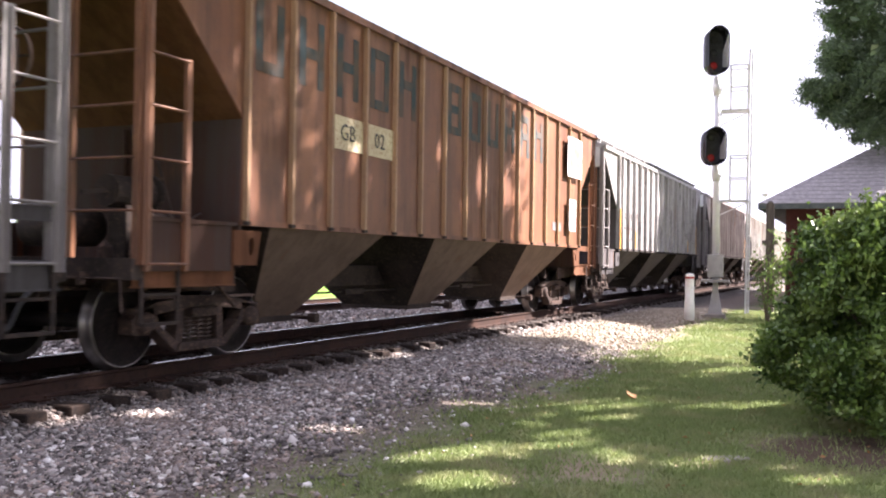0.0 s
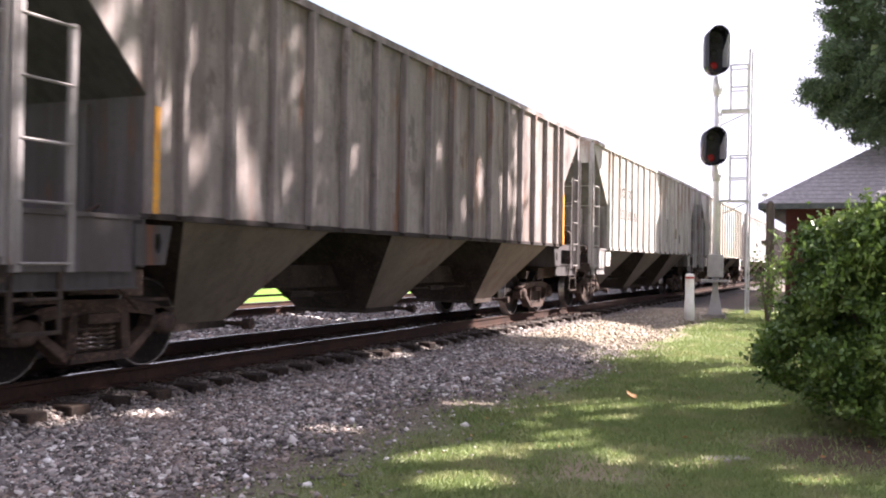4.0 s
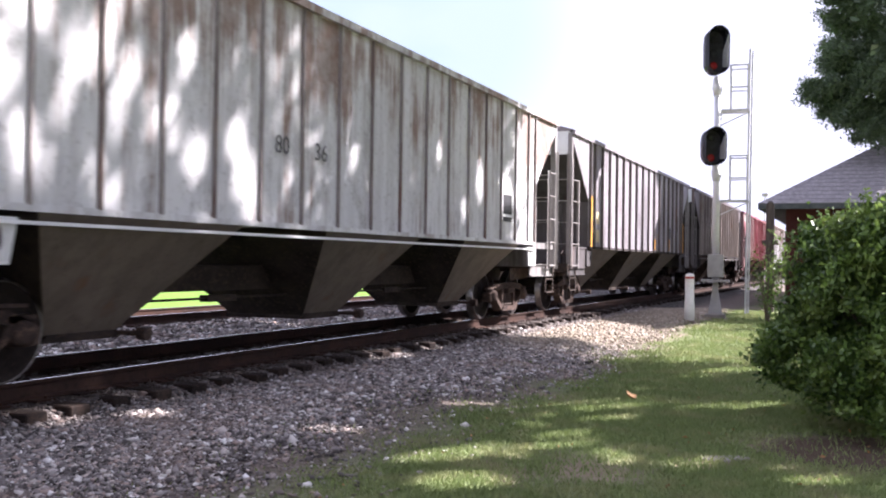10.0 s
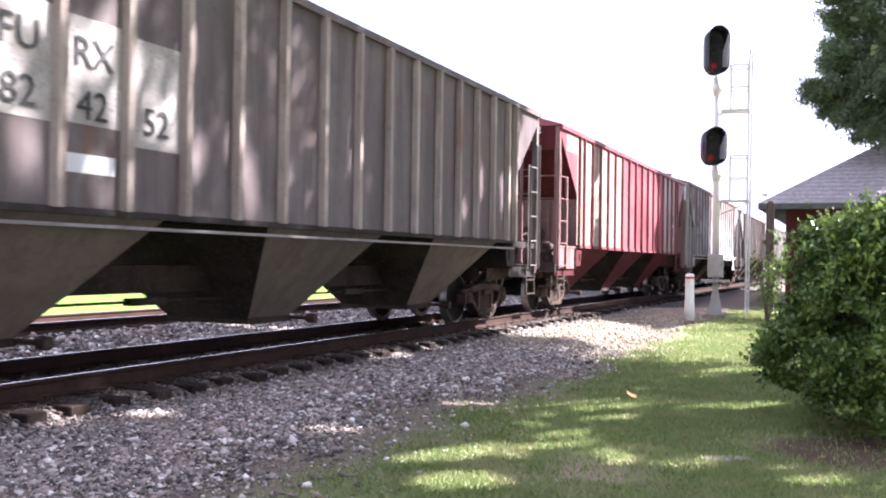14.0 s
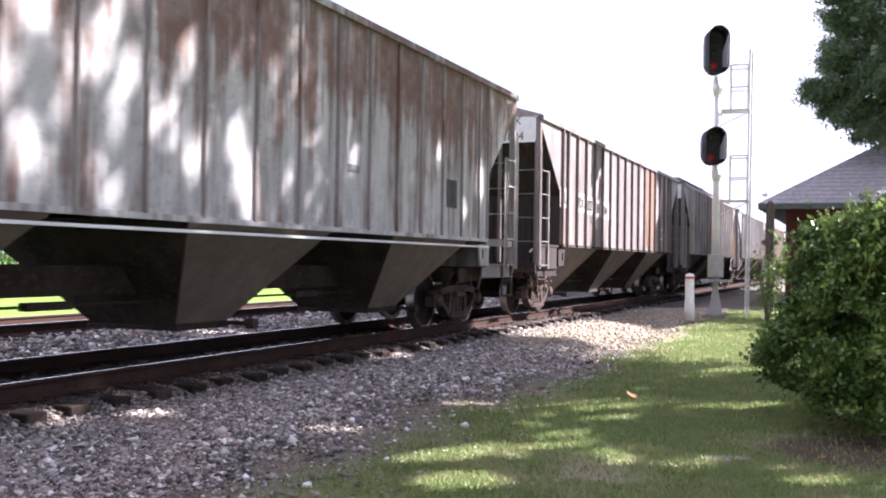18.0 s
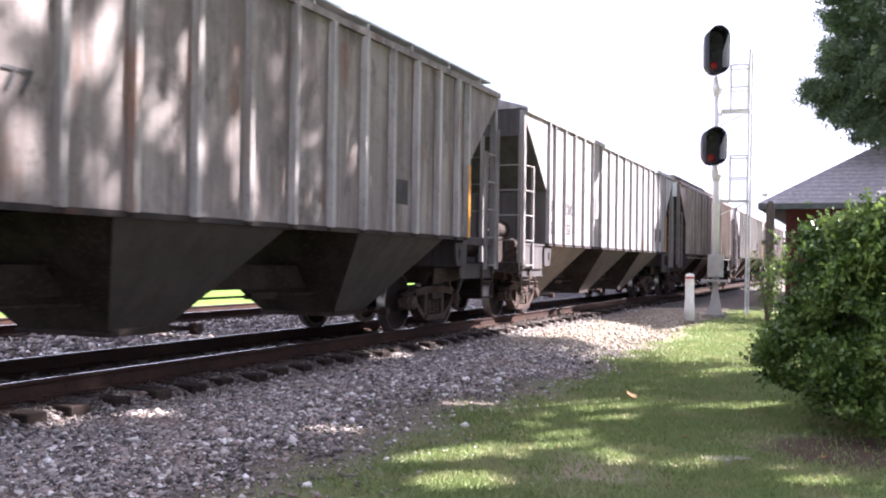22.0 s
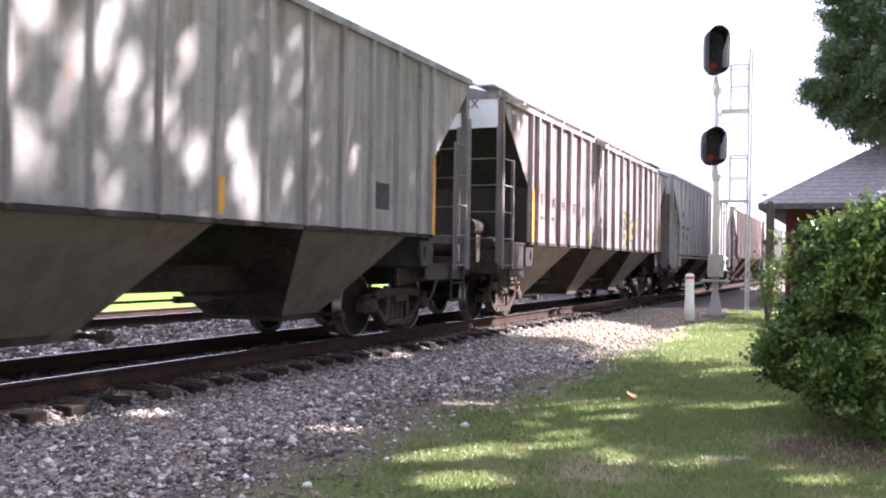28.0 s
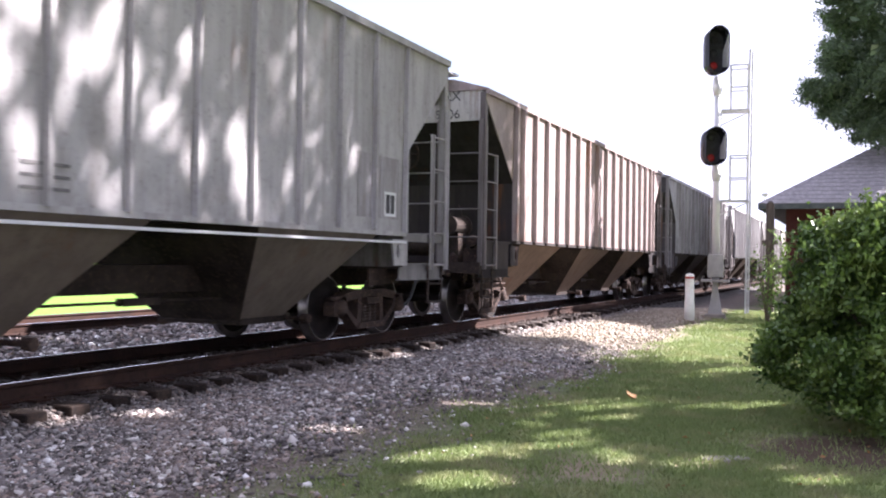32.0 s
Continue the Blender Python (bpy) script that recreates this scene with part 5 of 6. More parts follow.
def b_frame(bm):
    """Cast side frame: top chord, slanting lower chord, columns and pedestals."""
    d0, d1 = -0.085, 0.085
    add_prism(bm, [(-0.98, 0.56), (-0.72, 0.66), (-0.36, 0.70), (0.36, 0.70), (0.72, 0.66), (0.98, 0.56), (0.90, 0.50), (0.66, 0.55), (0.34, 0.585), (-0.34, 0.585), (-0.66, 0.55), (-0.90, 0.50)], d0, d1)
    for s in (-1, 1):
        q = [(0.98 * s, 0.56), (1.06 * s, 0.50), (1.05 * s, 0.36), (0.95 * s, 0.34), (0.93 * s, 0.50)]
        add_prism(bm, q if s > 0 else q[::-1], d0, d1)
        q = [(0.80 * s, 0.53), (0.74 * s, 0.40), (0.40 * s, 0.145), (0.30 * s, 0.145), (0.30 * s, 0.225), (0.36 * s, 0.235), (0.66 * s, 0.43), (0.70 * s, 0.53)]
        add_prism(bm, q if s > 0 else q[::-1], d0, d1)
        q = [(0.27 * s, 0.59), (0.37 * s, 0.59), (0.40 * s, 0.22), (0.29 * s, 0.22)]
        add_prism(bm, q if s > 0 else q[::-1], d0 + 0.01, d1 - 0.01)
    add_prism(bm, [(-0.40, 0.145), (0.40, 0.145), (0.36, 0.235), (-0.36, 0.235)], d0 - 0.02, d1 + 0.02)


def b_bearing(bm):
    add_lathe(bm, [(-0.14, 0.0), (-0.14, 0.07), (-0.11, 0.115), (0.08, 0.125), (0.08, 0.0)], 16)
    add_box(bm, -0.15, 0.15, -0.08, 0.08, 0.09, 0.155)


def b_springs(bm):
    for x in (-0.16, 0.0, 0.16):
        pts = [(x + 0.06 * math.cos(k * 1.05), 0.06 * math.sin(k * 1.05), 0.235 + k * 0.0075) for k in range(36)]
        add_tube(bm, pts, 0.014, 5)


def b_bolster(bm):
    add_prism(bm, [(-1.13, 0.50), (-0.8, 0.44), (0.8, 0.44), (1.13, 0.50), (1.13, 0.59), (0.6, 0.70), (-0.6, 0.70), (-1.13, 0.59)], -0.20, 0.20, "x")
    add_tube(bm, [(0, 0, 0.66), (0, 0, 0.76)], 0.18, 16)


def b_brake_beam(bm):
    for s in (-1, 1):
        add_tube(bm, [(0.40 * s, -0.82, 0.36), (0.40 * s, 0.82, 0.36)], 0.03, 6)


def put_bogie(car, x):
    bogie = put("bogie", shared("bolster", b_bolster, M["truck"]), car, pose(x, 0, 0), "cast-steel freight bogie")
    for s in (-1, 1):
        put("side_frame", shared("side_frame", b_frame, M["truck"]), bogie, pose(0, s * 0.995, 0))
        put("spring", shared("spring", b_springs, M["spring"]), bogie, pose(0, s * 1.0, 0))
        for e in (-1, 1):
            put("bearing", shared("bearing", b_bearing, M["truck"], True), bogie, pose(e * BASE, s * 1.0, 0.457, 0, 0, 0 if s < 0 else 180))
    put("brake_beam", shared("brake_beam", b_brake_beam, M["under"]), bogie)
    sets = []
    for e in (-1, 1):
        ws = put("wheelset", shared("axle", b_axle, M["wheel"], True), car, pose(x + e * BASE, 0, 0.457), "turning pair of wheels on an axle")
        for s in (-1, 1):
            w = put("wheel", shared("wheel", b_wheel, M["wheel"], True), ws, pose(0, s * 0.7525, 0, 0, 0, 0 if s < 0 else 180))
            put("rim", shared("rim", b_tread, M["tread"], True), ws, pose(0, s * 0.7525, 0, 0, 0, 0 if s < 0 else 180), "worn bright wheel rim")
        sets.append(ws)
    return sets


cars, wheelsets = [], []
HALF_POSTS = (0.43, 1.29, 2.13, 2.95, 3.74, 4.52, 5.29, 6.04, 6.45)


def nearest(values, x):
    return min(values, key=lambda v: abs(v - x))


def make_car(x0, label, paint, post_mat=None, bay=None, sign=None, side_text=(), end_text=(), stripes=(), patches=(), posts=18, boards=False, end_mat=None, channel=False, text_mat="black", end_tone="grey", slim=False, gear=True, rise=0.0):
    """One three-bay covered hopper; x0 is where its first axle stands at the start of the clip."""
    global TOP
    TOP = 4.10 + rise
    car = tagged(new("covered_hopper_car"), label, "freight car", "covered hopper cars of the train")
    start = x0 + TRUCKS + BASE
    car.matrix_basis = pose(start, YC, 0)
    cars.append((car, start))
    pm, bm_, em = post_mat or paint, bay or M["under"], end_mat or paint
    # end paint with the shade between cars mixed into its grime
    slope = G[end_tone]
    rail_mat = P["silver_b"] if end_tone == "pale" else P["dark_stile"] if end_tone == "dark" else P["stile"] if end_tone == "grey" else P["rustbrown"] if end_tone == "brown" else H[end_tone]
    half_turn = Matrix.Rotation(math.pi, 4, "Z")
    for s in (1, -1):
        side = Matrix.Identity(4) if s > 0 else half_turn
        sheet = put("side_wall", shared("side_wall", b_side, paint), car, side @ pose(0, -W + 0.02, 0))
        lo, hi = SILL, TOP - 0.05
        at = sorted([-v for v in HALF_POSTS] + list(HALF_POSTS)) if posts == 18 else [-LOW + 0.05 + k * (2 * LOW - 0.10) / (posts - 1) for k in range(posts)]
        mids = [(a + b) / 2 for a, b in zip(at, at[1:])]
        for k in range(posts):
            put("side_post", shared("side_post|%.2f|%d" % (lo, slim), b_post(lo, hi, (1.0, 0.6, 0.36)[int(slim)]), pm), car, side @ pose(at[k], -W + 0.006, 0))
            if not channel:
                put("post_clip", shared("post_clip", b_clip, M["under"]), car, side @ pose(at[k], -W + 0.02, 0))
        put("eave_rail", shared("eave_rail", b_eave, em), car, side @ pose(0, -W, 0))
        put("side_sill", shared("side_sill", b_sill, paint if end_tone in ("pale", "red", "brown") else H["dark"]), car, side @ pose(0, -W, 0))
        if channel:
            put("sill_channel", shared("sill_channel", lambda bm: add_box(bm, -LOW, LOW, -0.03, 0.05, 1.365, 1.395), M["white"] if end_tone == "pale" else P["stile"]), car, side @ pose(0, -W, 0), "pale channel under the side sill")
        put("roof_walkway", shared("running_board|%d" % boards, b_running_board if boards else b_hatch, M["galv"] if boards else em), car, side @ pose(0, -1.25 if boards else -0.36, 0), "galvanised roof walkway" if boards else "long roof hatch")
        # ends
        put("slope_sheet", shared("slope_sheet", b_slope, slope), car, side, "grimy sloping end sheet, darkened for shade")
        put("bulkhead", shared("bulkhead", b_bulkhead, H[end_tone]), car, side)
        for y in (-0.9, 0.0, 0.9):
            put("end_rib", shared("end_rib", b_end_rib, H[end_tone]), car, side @ pose(0, y, 0))
        put("end_deck", shared("end_deck", b_deck, M["under"]), car, side)
        for e in (-1, 1):
            if s < 0:
                put("sill_extension", shared("sill_extension", b_sill_extension, slope), car, side @ pose(0, e * (W - 0.05), 0))
            else:
                put("side_skirt", shared("side_skirt", b_side_skirt, H[end_tone]), car, side @ pose(0, e * (W - 0.06), 0, 0, 0, 0) @ Matrix.Diagonal((1, -e, 1, 1)), "deep plate beside the end platform")
        for e in (-1, 1):
            put("platform_sill", shared("platform_sill", b_platform_sill, slope), car, side @ pose(0, e * 1.5, 0, 0, 0, 0))
            put("deck_gusset", shared("deck_gusset", b_gusset, M["truck"]), car, side @ pose(0, e * 1.22, 0))
        put("brake_lever", shared("brake_lever", b_brake_lever, M["truck"]), car, side)
        put("uncoupling_lever", shared("uncoupling_lever", b_uncoupling, M["truck"]), car, side)
        put("air_pipe", shared("air_pipe", b_air_pipe, M["truck"]), car, side)
        put("air_hose", shared("air_hose", b_hose, M["black"], True), car, side, "black rubber air hose")
        put("coupler", shared("coupler", b_coupler, M["truck"]), car, side)
        put("end_board", shared("end_board", b_end_board, M["galv"]), car, side, "grating step at the roof end")
        panel = put("end_panel", shared("end_panel", b_sign, sign or slope), car, side)
        for e in (-1, 1):
            put("corner_post", shared("corner_post", b_corner, rail_mat), car, side @ pose(0, e * 1.54, 0))
            put("bolster_plate", shared("bolster_plate", b_bolster_plate, paint if end_tone == "pale" else slope), car, side @ pose(0, e * (W - 0.03), 0))
            put("step", shared("step", b_step, M["under"]), car, side @ pose(0, e * 1.54, 0))
        for y0, y1 in ((-1.60, -0.72), (1.60, 1.52)):
            ladder = put("side_ladder", shared("side_ladder", b_side_ladder(-7.36, 3.05), rail_mat), car, side @ pose(0, y0, 0))
            put("stile", shared("stile|side", b_side_ladder(-7.90, 3.5), rail_mat), ladder)
            other = put("end_ladder", shared("end_ladder", b_end_ladder(0.0), rail_mat), car, side @ pose(0, y1, 0))
            put("stile", shared("stile|end", b_end_ladder(-0.80), rail_mat), other)
            for k in range(5):
                put("rung", shared("side_rung", b_side_rung, rail_mat), ladder, pose(0, 0, 1.06 + k * 0.49))
                put("rung", shared("end_rung", b_end_rung, rail_mat), other, pose(0, 0, 1.06 + k * 0.49))
        # writing
        for text, x, z, size in side_text:
            x = nearest(mids, x)
            put("lettering", text_mesh(text, size, M[text_mat]), car, side @ pose(x, -W - 0.010, z, 90, 0, 0), "painted letters and numbers")
        for i, text in enumerate(end_text):
            put("end_lettering", text_mesh(text, 0.24, M["black" if sign else "white"]), panel, pose(-HALF - 0.003, -0.86, TOP - 0.06 - i * 0.32, 90, 0, -90))
        for x, z0, z1, w, mat in stripes:
            b = bmesh.new()
            x = nearest(at, x)
            depth = (0.085, 0.06, 0.036)[int(slim)]
            add_box(b, x - w / 2, x + w / 2, -depth - 0.009, -depth - 0.001, z0, z1)
            put("stripe", mesh_of("stripe", b, M[mat]), car, side @ pose(0, -W + 0.006, 0), mat + " painted stripe")
        for i, (x, z, w, h, mat) in enumerate(patches):
            b = bmesh.new()
            if posts == 18 and abs(x) < 6.2:
                x = nearest(mids, x)
            add_box(b, x - w / 2, x + w / 2, -0.004, 0.0, z - h / 2, z + h / 2)
            put("painted_patch", mesh_of("painted_patch", b, M[mat] if isinstance(mat, str) else mat), car, side @ pose(0, -W + 0.007 - 0.0002 * i - (0.095 if isinstance(mat, str) and mat.startswith("placard") else 0), 0), "painted patch")
    put("roof", shared("roof", b_roof, em), car)
    for x in (-4.45, 0.0, 4.45):
        h = put("hopper_bay", shared("hopper_bay", b_bay, bm_), car, pose(x, 0, 0))
        # dark sheet added over the bay's end face as painted shade
        put("slope_plate", shared("slope_plate", b_bay_slope, M["under"]), h, None, "dark slope sheet with shade in its colour")
        put("outlet_gate", shared("outlet_gate", b_outlet, M["under"]), h)
        put("gate_shaft", shared("gate_shaft", b_gate_shaft, M["truck"]), h)
    put("centre_sill", shared("centre_sill", b_centre_sill, M["under"]), car)
    brake_end = Matrix.Identity(4) if gear else half_turn
    put("air_reservoir", shared("air_reservoir", b_reservoir, M["under"], True), car, brake_end)
    put("brake_cylinder", shared("brake_cylinder", b_cylinder, M["under"]), car, brake_end)
    put("brake_valve", shared("brake_valve", b_valve, M["truck"], False), car, brake_end)
    put("brake_rod", shared("brake_rod", b_rod, M["under"]), car)
    wheel = put("brake_wheel", shared("brake_wheel", b_brake_wheel, M["truck"]), car, half_turn)
    put("brake_box", shared("brake_box", b_brake_box, M["under"]), wheel)
    put("brake_shaft", shared("brake_shaft", b_brake_shaft, M["under"]), wheel)
    for x in (-TRUCKS, TRUCKS):
        for ws in put_bogie(car, x):
            wheelsets.append((ws, x, car))
    return car


def bay_paint(name, col, seed):
    return car_paint(name, tuple(c * 0.85 for c in col), 0.15, 0.28, 0.8, rust_col=(col[0] * 1.1, col[1] * 0.7, col[2] * 0.5), fade=tuple(c * 1.15 for c in col), seed=60 + seed, dirt=tuple(c * 0.35 for c in col))


P = {
    "rustbrown": car_paint("oxide_brown_paint", (0.165, 0.066, 0.034), 0.42, 0.45, fade=(0.265, 0.122, 0.060), rust_col=(0.085, 0.036, 0.024), seed=1, mottle=0.45, dirt=(0.05, 0.03, 0.022)),
    "tanpost": car_paint("faded_orange_post_paint", (0.30, 0.165, 0.080), 0.2, 0.35, fade=(0.42, 0.27, 0.14), seed=33),
    "silver": car_paint("silver_grey_paint", (0.32, 0.312, 0.312), 0.16, 0.45, fade=(0.45, 0.44, 0.44), seed=2, mottle=0.6, dirt=(0.07, 0.052, 0.045)),
    "silver_b": car_paint("dull_silver_paint", (0.36, 0.345, 0.34), 0.22, 0.55, fade=(0.48, 0.46, 0.45), seed=3),
    "browngrey": car_paint("brown_grey_paint", (0.20, 0.172, 0.165), 0.30, 0.5, fade=(0.32, 0.285, 0.27), seed=4, mottle=0.85, dirt=(0.055, 0.040, 0.034)),
    "cream": car_paint("off_white_paint", (0.50, 0.48, 0.45), 0.12, 0.45, fade=(0.60, 0.575, 0.54), rust_col=(0.24, 0.12, 0.06), seed=5, top=0.2),
    "beige": car_paint("pale_beige_paint", (0.53, 0.50, 0.435), 0.02, 0.22, fade=(0.58, 0.555, 0.50), seed=6),
    "rustwhite": car_paint("rust_streaked_white_paint", (0.60, 0.60, 0.615), 0.34, 0.22, fade=(0.68, 0.68, 0.685), rust_col=(0.17, 0.078, 0.045), seed=7, top=0.18, mottle=0.4),
    "purple": car_paint("purple_grey_paint", (0.265, 0.245, 0.275), 0.12, 0.5, fade=(0.41, 0.39, 0.43), rust_col=(0.12, 0.05, 0.045), seed=8, mottle=0.5),
    "taupe": car_paint("taupe_grey_paint", (0.112, 0.090, 0.094), 0.15, 0.5, fade=(0.175, 0.148, 0.150), seed=9, mottle=0.4, dirt=(0.05, 0.038, 0.036)),
    "red": car_paint("faded_red_paint", (0.19, 0.016, 0.032), 0.0, 0.35, fade=(0.33, 0.12, 0.135), seed=10),
    "rustwhite_b": car_paint("rusty_pale_paint", (0.44, 0.44, 0.455), 0.46, 0.4, fade=(0.54, 0.54, 0.545), rust_col=(0.155, 0.085, 0.068), seed=11, top=0.26, mottle=0.4),
    "dusk": car_paint("dusky_grey_paint", (0.19, 0.165, 0.172), 0.12, 0.5, fade=(0.30, 0.27, 0.275), rust_col=(0.30, 0.12, 0.045), seed=12),
    "steel": car_paint("steel_grey_paint", (0.30, 0.285, 0.30), 0.05, 0.45, fade=(0.42, 0.40, 0.415), seed=13, mottle=0.35),
    "tan": car_paint("brownish_tan_paint", (0.30, 0.25, 0.22), 0.25, 0.45, fade=(0.42, 0.37, 0.33), seed=14),
    "ash": car_paint("ash_grey_paint", (0.29, 0.275, 0.265), 0.12, 0.45, fade=(0.38, 0.36, 0.345), seed=15, mottle=0.4),
    "pale": car_paint("pale_grey_paint", (0.37, 0.36, 0.365), 0.03, 0.3, fade=(0.44, 0.425, 0.425), seed=16),
    "umber": car_paint("umber_streaked_paint", (0.240, 0.192, 0.196), 0.40, 0.6, fade=(0.40, 0.355, 0.36), rust_col=(0.10, 0.048, 0.034), seed=24, mottle=0.85, dirt=(0.050, 0.034, 0.031)),
    "orange": car_paint("orange_rust_paint", (0.19, 0.105, 0.070), 0.5, 0.35, fade=(0.26, 0.18, 0.14), rust_col=(0.15, 0.06, 0.032), seed=21),
    "sepia": car_paint("sepia_brown_paint", (0.235, 0.185, 0.165), 0.30, 0.45, fade=(0.34, 0.28, 0.25), seed=30),
    "dark_stile": car_paint("dirty_ladder_paint", (0.115, 0.100, 0.100), 0.25, 0.45, fade=(0.20, 0.18, 0.178), seed=31),
    "stile": car_paint("worn_ladder_paint", (0.20, 0.185, 0.185), 0.2, 0.4, fade=(0.33, 0.31, 0.31), seed=29),
    "rustpost": car_paint("rusty_dark_post_paint", (0.22, 0.185, 0.175), 0.5, 0.5, fade=(0.36, 0.34, 0.335), rust_col=(0.13, 0.060, 0.040), seed=27),
    "duskpost": car_paint("dark_post_paint", (0.10, 0.085, 0.085), 0.2, 0.4, fade=(0.15, 0.13, 0.13), seed=28),
    "mauve": car_paint("mauve_brown_paint", (0.27, 0.215, 0.21), 0.35, 0.35, fade=(0.42, 0.35, 0.33), seed=17),
}
# end paints: grime, and base colours darkened to stand in for shade
G = {k: car_paint("grimy_shade_" + k, tuple(c * 0.75 for c in b), 0.12, 0.6, 0.85, fade=b, seed=40 + i, dirt=tuple(c * 0.45 for c in b))
     for i, (k, b) in enumerate((("grey", (0.090, 0.083, 0.085)), ("brown", (0.16, 0.070, 0.036)), ("pale", (0.29, 0.275, 0.27)), ("red", (0.085, 0.016, 0.020)), ("dark", (0.045, 0.039, 0.040))))}
H = {k: car_paint("dusty_shade_" + k, tuple(c * 0.8 for c in b), 0.15, 0.6, 0.8, fade=b, seed=50 + i, dirt=(0.06, 0.05, 0.047))
     for i, (k, b) in enumerate((("grey", (0.120, 0.110, 0.115)), ("brown", (0.075, 0.040, 0.029)), ("pale", (0.34, 0.32, 0.31)), ("red", (0.26, 0.15, 0.15)), ("dark", (0.040, 0.034, 0.034))))}
BAY = {k: bay_paint("hopper_" + k, c, i) for i, (k, c) in enumerate((("olive", (0.175, 0.145, 0.120)), ("brown", (0.170, 0.120, 0.092)), ("dark", (0.085, 0.075, 0.070)), ("oxide", (0.15, 0.065, 0.045)), ("redbay", (0.11, 0.030, 0.032))))}


def build_train():
    make_car(-9.6, "silver grey covered hopper car with rusty stains", P["silver_b"], bay=BAY["dark"])
    make_car(7.27, "rusty orange-brown covered hopper car with faded blue lettering", P["rustbrown"], end_tone="brown", bay=BAY["brown"], posts=16, slim=True, rise=0.12, end_mat=P["rustbrown"], post_mat=P["tanpost"],
             patches=[(x + d, 3.56, 0.14, 0.80, "blue") for x in (-6.02, -5.16, -4.30, -3.44, -2.58, -0.86, 0.0, 0.86, 1.72, 2.58, 3.44) for d in (-0.20, 0.20)]
             + [(x, z, 0.27, 0.13, "blue") for x, z in ((-6.02, 3.22), (-5.16, 3.56), (-4.30, 3.56), (-3.44, 3.22), (-3.44, 3.90), (-2.58, 3.64), (-0.86, 3.90), (-0.86, 3.56), (-0.86, 3.22), (0.0, 3.90), (0.0, 3.22), (0.86, 3.22), (1.72, 3.56), (2.58, 3.90), (2.58, 3.56), (3.44, 3.7))]
             + [(-3.87, 2.72, 1.72, 0.42, "cream"), (5.78, 3.48, 1.1, 0.88, "placard"), (5.78, 3.50, 0.80, 0.58, "placard_smudge"), (5.72, 3.18, 0.40, 0.12, "placard_smudge"),
                (5.64, 2.18, 0.50, 0.70, "placard"), (5.64, 2.35, 0.42, 0.29, "placard_dark"), (5.64, 2.01, 0.42, 0.29, "placard_dark"), (4.75, 1.9, 0.6, 0.18, "faded")],
             side_text=[("GB", -4.25, 2.72, 0.30), ("02", -3.5, 2.72, 0.30)])
    make_car(24.05, "silver grey covered hopper car with yellow stripes and roof walkways", P["silver"], gear=False, bay=BAY["olive"], sign=M["white"], boards=True,
             side_text=[("SX", -5.67, 2.44, 0.30), ("48", -4.9, 2.44, 0.30), ("89", -4.13, 2.46, 0.30), ("62", -3.35, 2.45, 0.30)], end_text=("JTSX",), stripes=[(-6.42, SILL, 2.6, 0.09, "yellow"), (-4.86, SILL + 0.05, 2.05, 0.09, "yellow"), (4.86, SILL + 0.05, 2.0, 0.09, "yellow"), (6.42, SILL, 2.6, 0.09, "yellow")],
             patches=[(-6.25, 1.85, 0.26, 0.24, "black"), (-5.67, 2.12, 0.35, 0.08, "black"), (-4.9, 2.11, 0.35, 0.08, "black"), (-4.9, 1.81, 0.35, 0.08, "black"), (5.2, 2.0, 0.45, 0.36, "black")])
    make_car(41.53, "brown-grey covered hopper car with a white end panel", P["browngrey"], gear=False, bay=BAY["olive"], sign=M["white"], end_text=("FURX", "824060"),
             stripes=[(-6.42, SILL, 2.5, 0.08, "yellow"), (6.42, SILL, 2.6, 0.09, "yellow")])
    c = make_car(58.76, "dirty off-white covered hopper car with black lettering", P["cream"], slim=True, end_tone="pale", bay=BAY["olive"], sign=P["cream"], end_text=("NDYX", "823803"),
             side_text=[("ND", -4.9, 3.05, 0.42), ("YX", -4.13, 3.05, 0.42), ("82", -4.9, 2.46, 0.42), ("38", -4.13, 2.46, 0.42), ("03", -3.35, 2.46, 0.42), ],
             patches=[(4.05, 2.03, 0.40, 0.30, "faded"), (4.05, 2.03, 0.32, 0.2, "black"), (3.2, 2.2, 0.5, 0.36, "smudge")])
    spray(c, DOODLE, 0.9, (("graffiti", 0.022, -0.006),), "black spray-painted loops")
    make_car(75.99, "pale beige covered hopper car with black lettering", P["beige"], slim=True, end_tone="pale", bay=BAY["olive"], sign=P["beige"], end_text=("FURX", "829738"),
             side_text=[("FU", -5.67, 2.76, 0.38), ("RX", -4.9, 2.76, 0.38), ("82", -5.67, 2.24, 0.38), ("97", -4.9, 2.24, 0.38), ("38", -4.13, 2.24, 0.38)],
             patches=[(5.3, 2.0, 0.30, 0.36, "faded"), (-6.3, 1.80, 0.26, 0.26, "black"), (-6.3, 2.10, 0.30, 0.05, "faded"), (-6.3, 2.18, 0.30, 0.03, "faded"), (-5.67, 1.92, 0.36, 0.04, "faded"), (-5.67, 1.80, 0.36, 0.04, "faded"), (-4.9, 1.95, 0.34, 0.06, "faded"), (-4.9, 1.82, 0.34, 0.06, "faded"), (-3.35, 2.62, 0.30, 0.02, "faded"), (-3.35, 2.40, 0.30, 0.02, "faded"), (1.71, 1.95, 0.40, 0.03, "faded"), (1.71, 1.85, 0.40, 0.03, "faded"), (1.71, 1.75, 0.40, 0.03, "faded")])
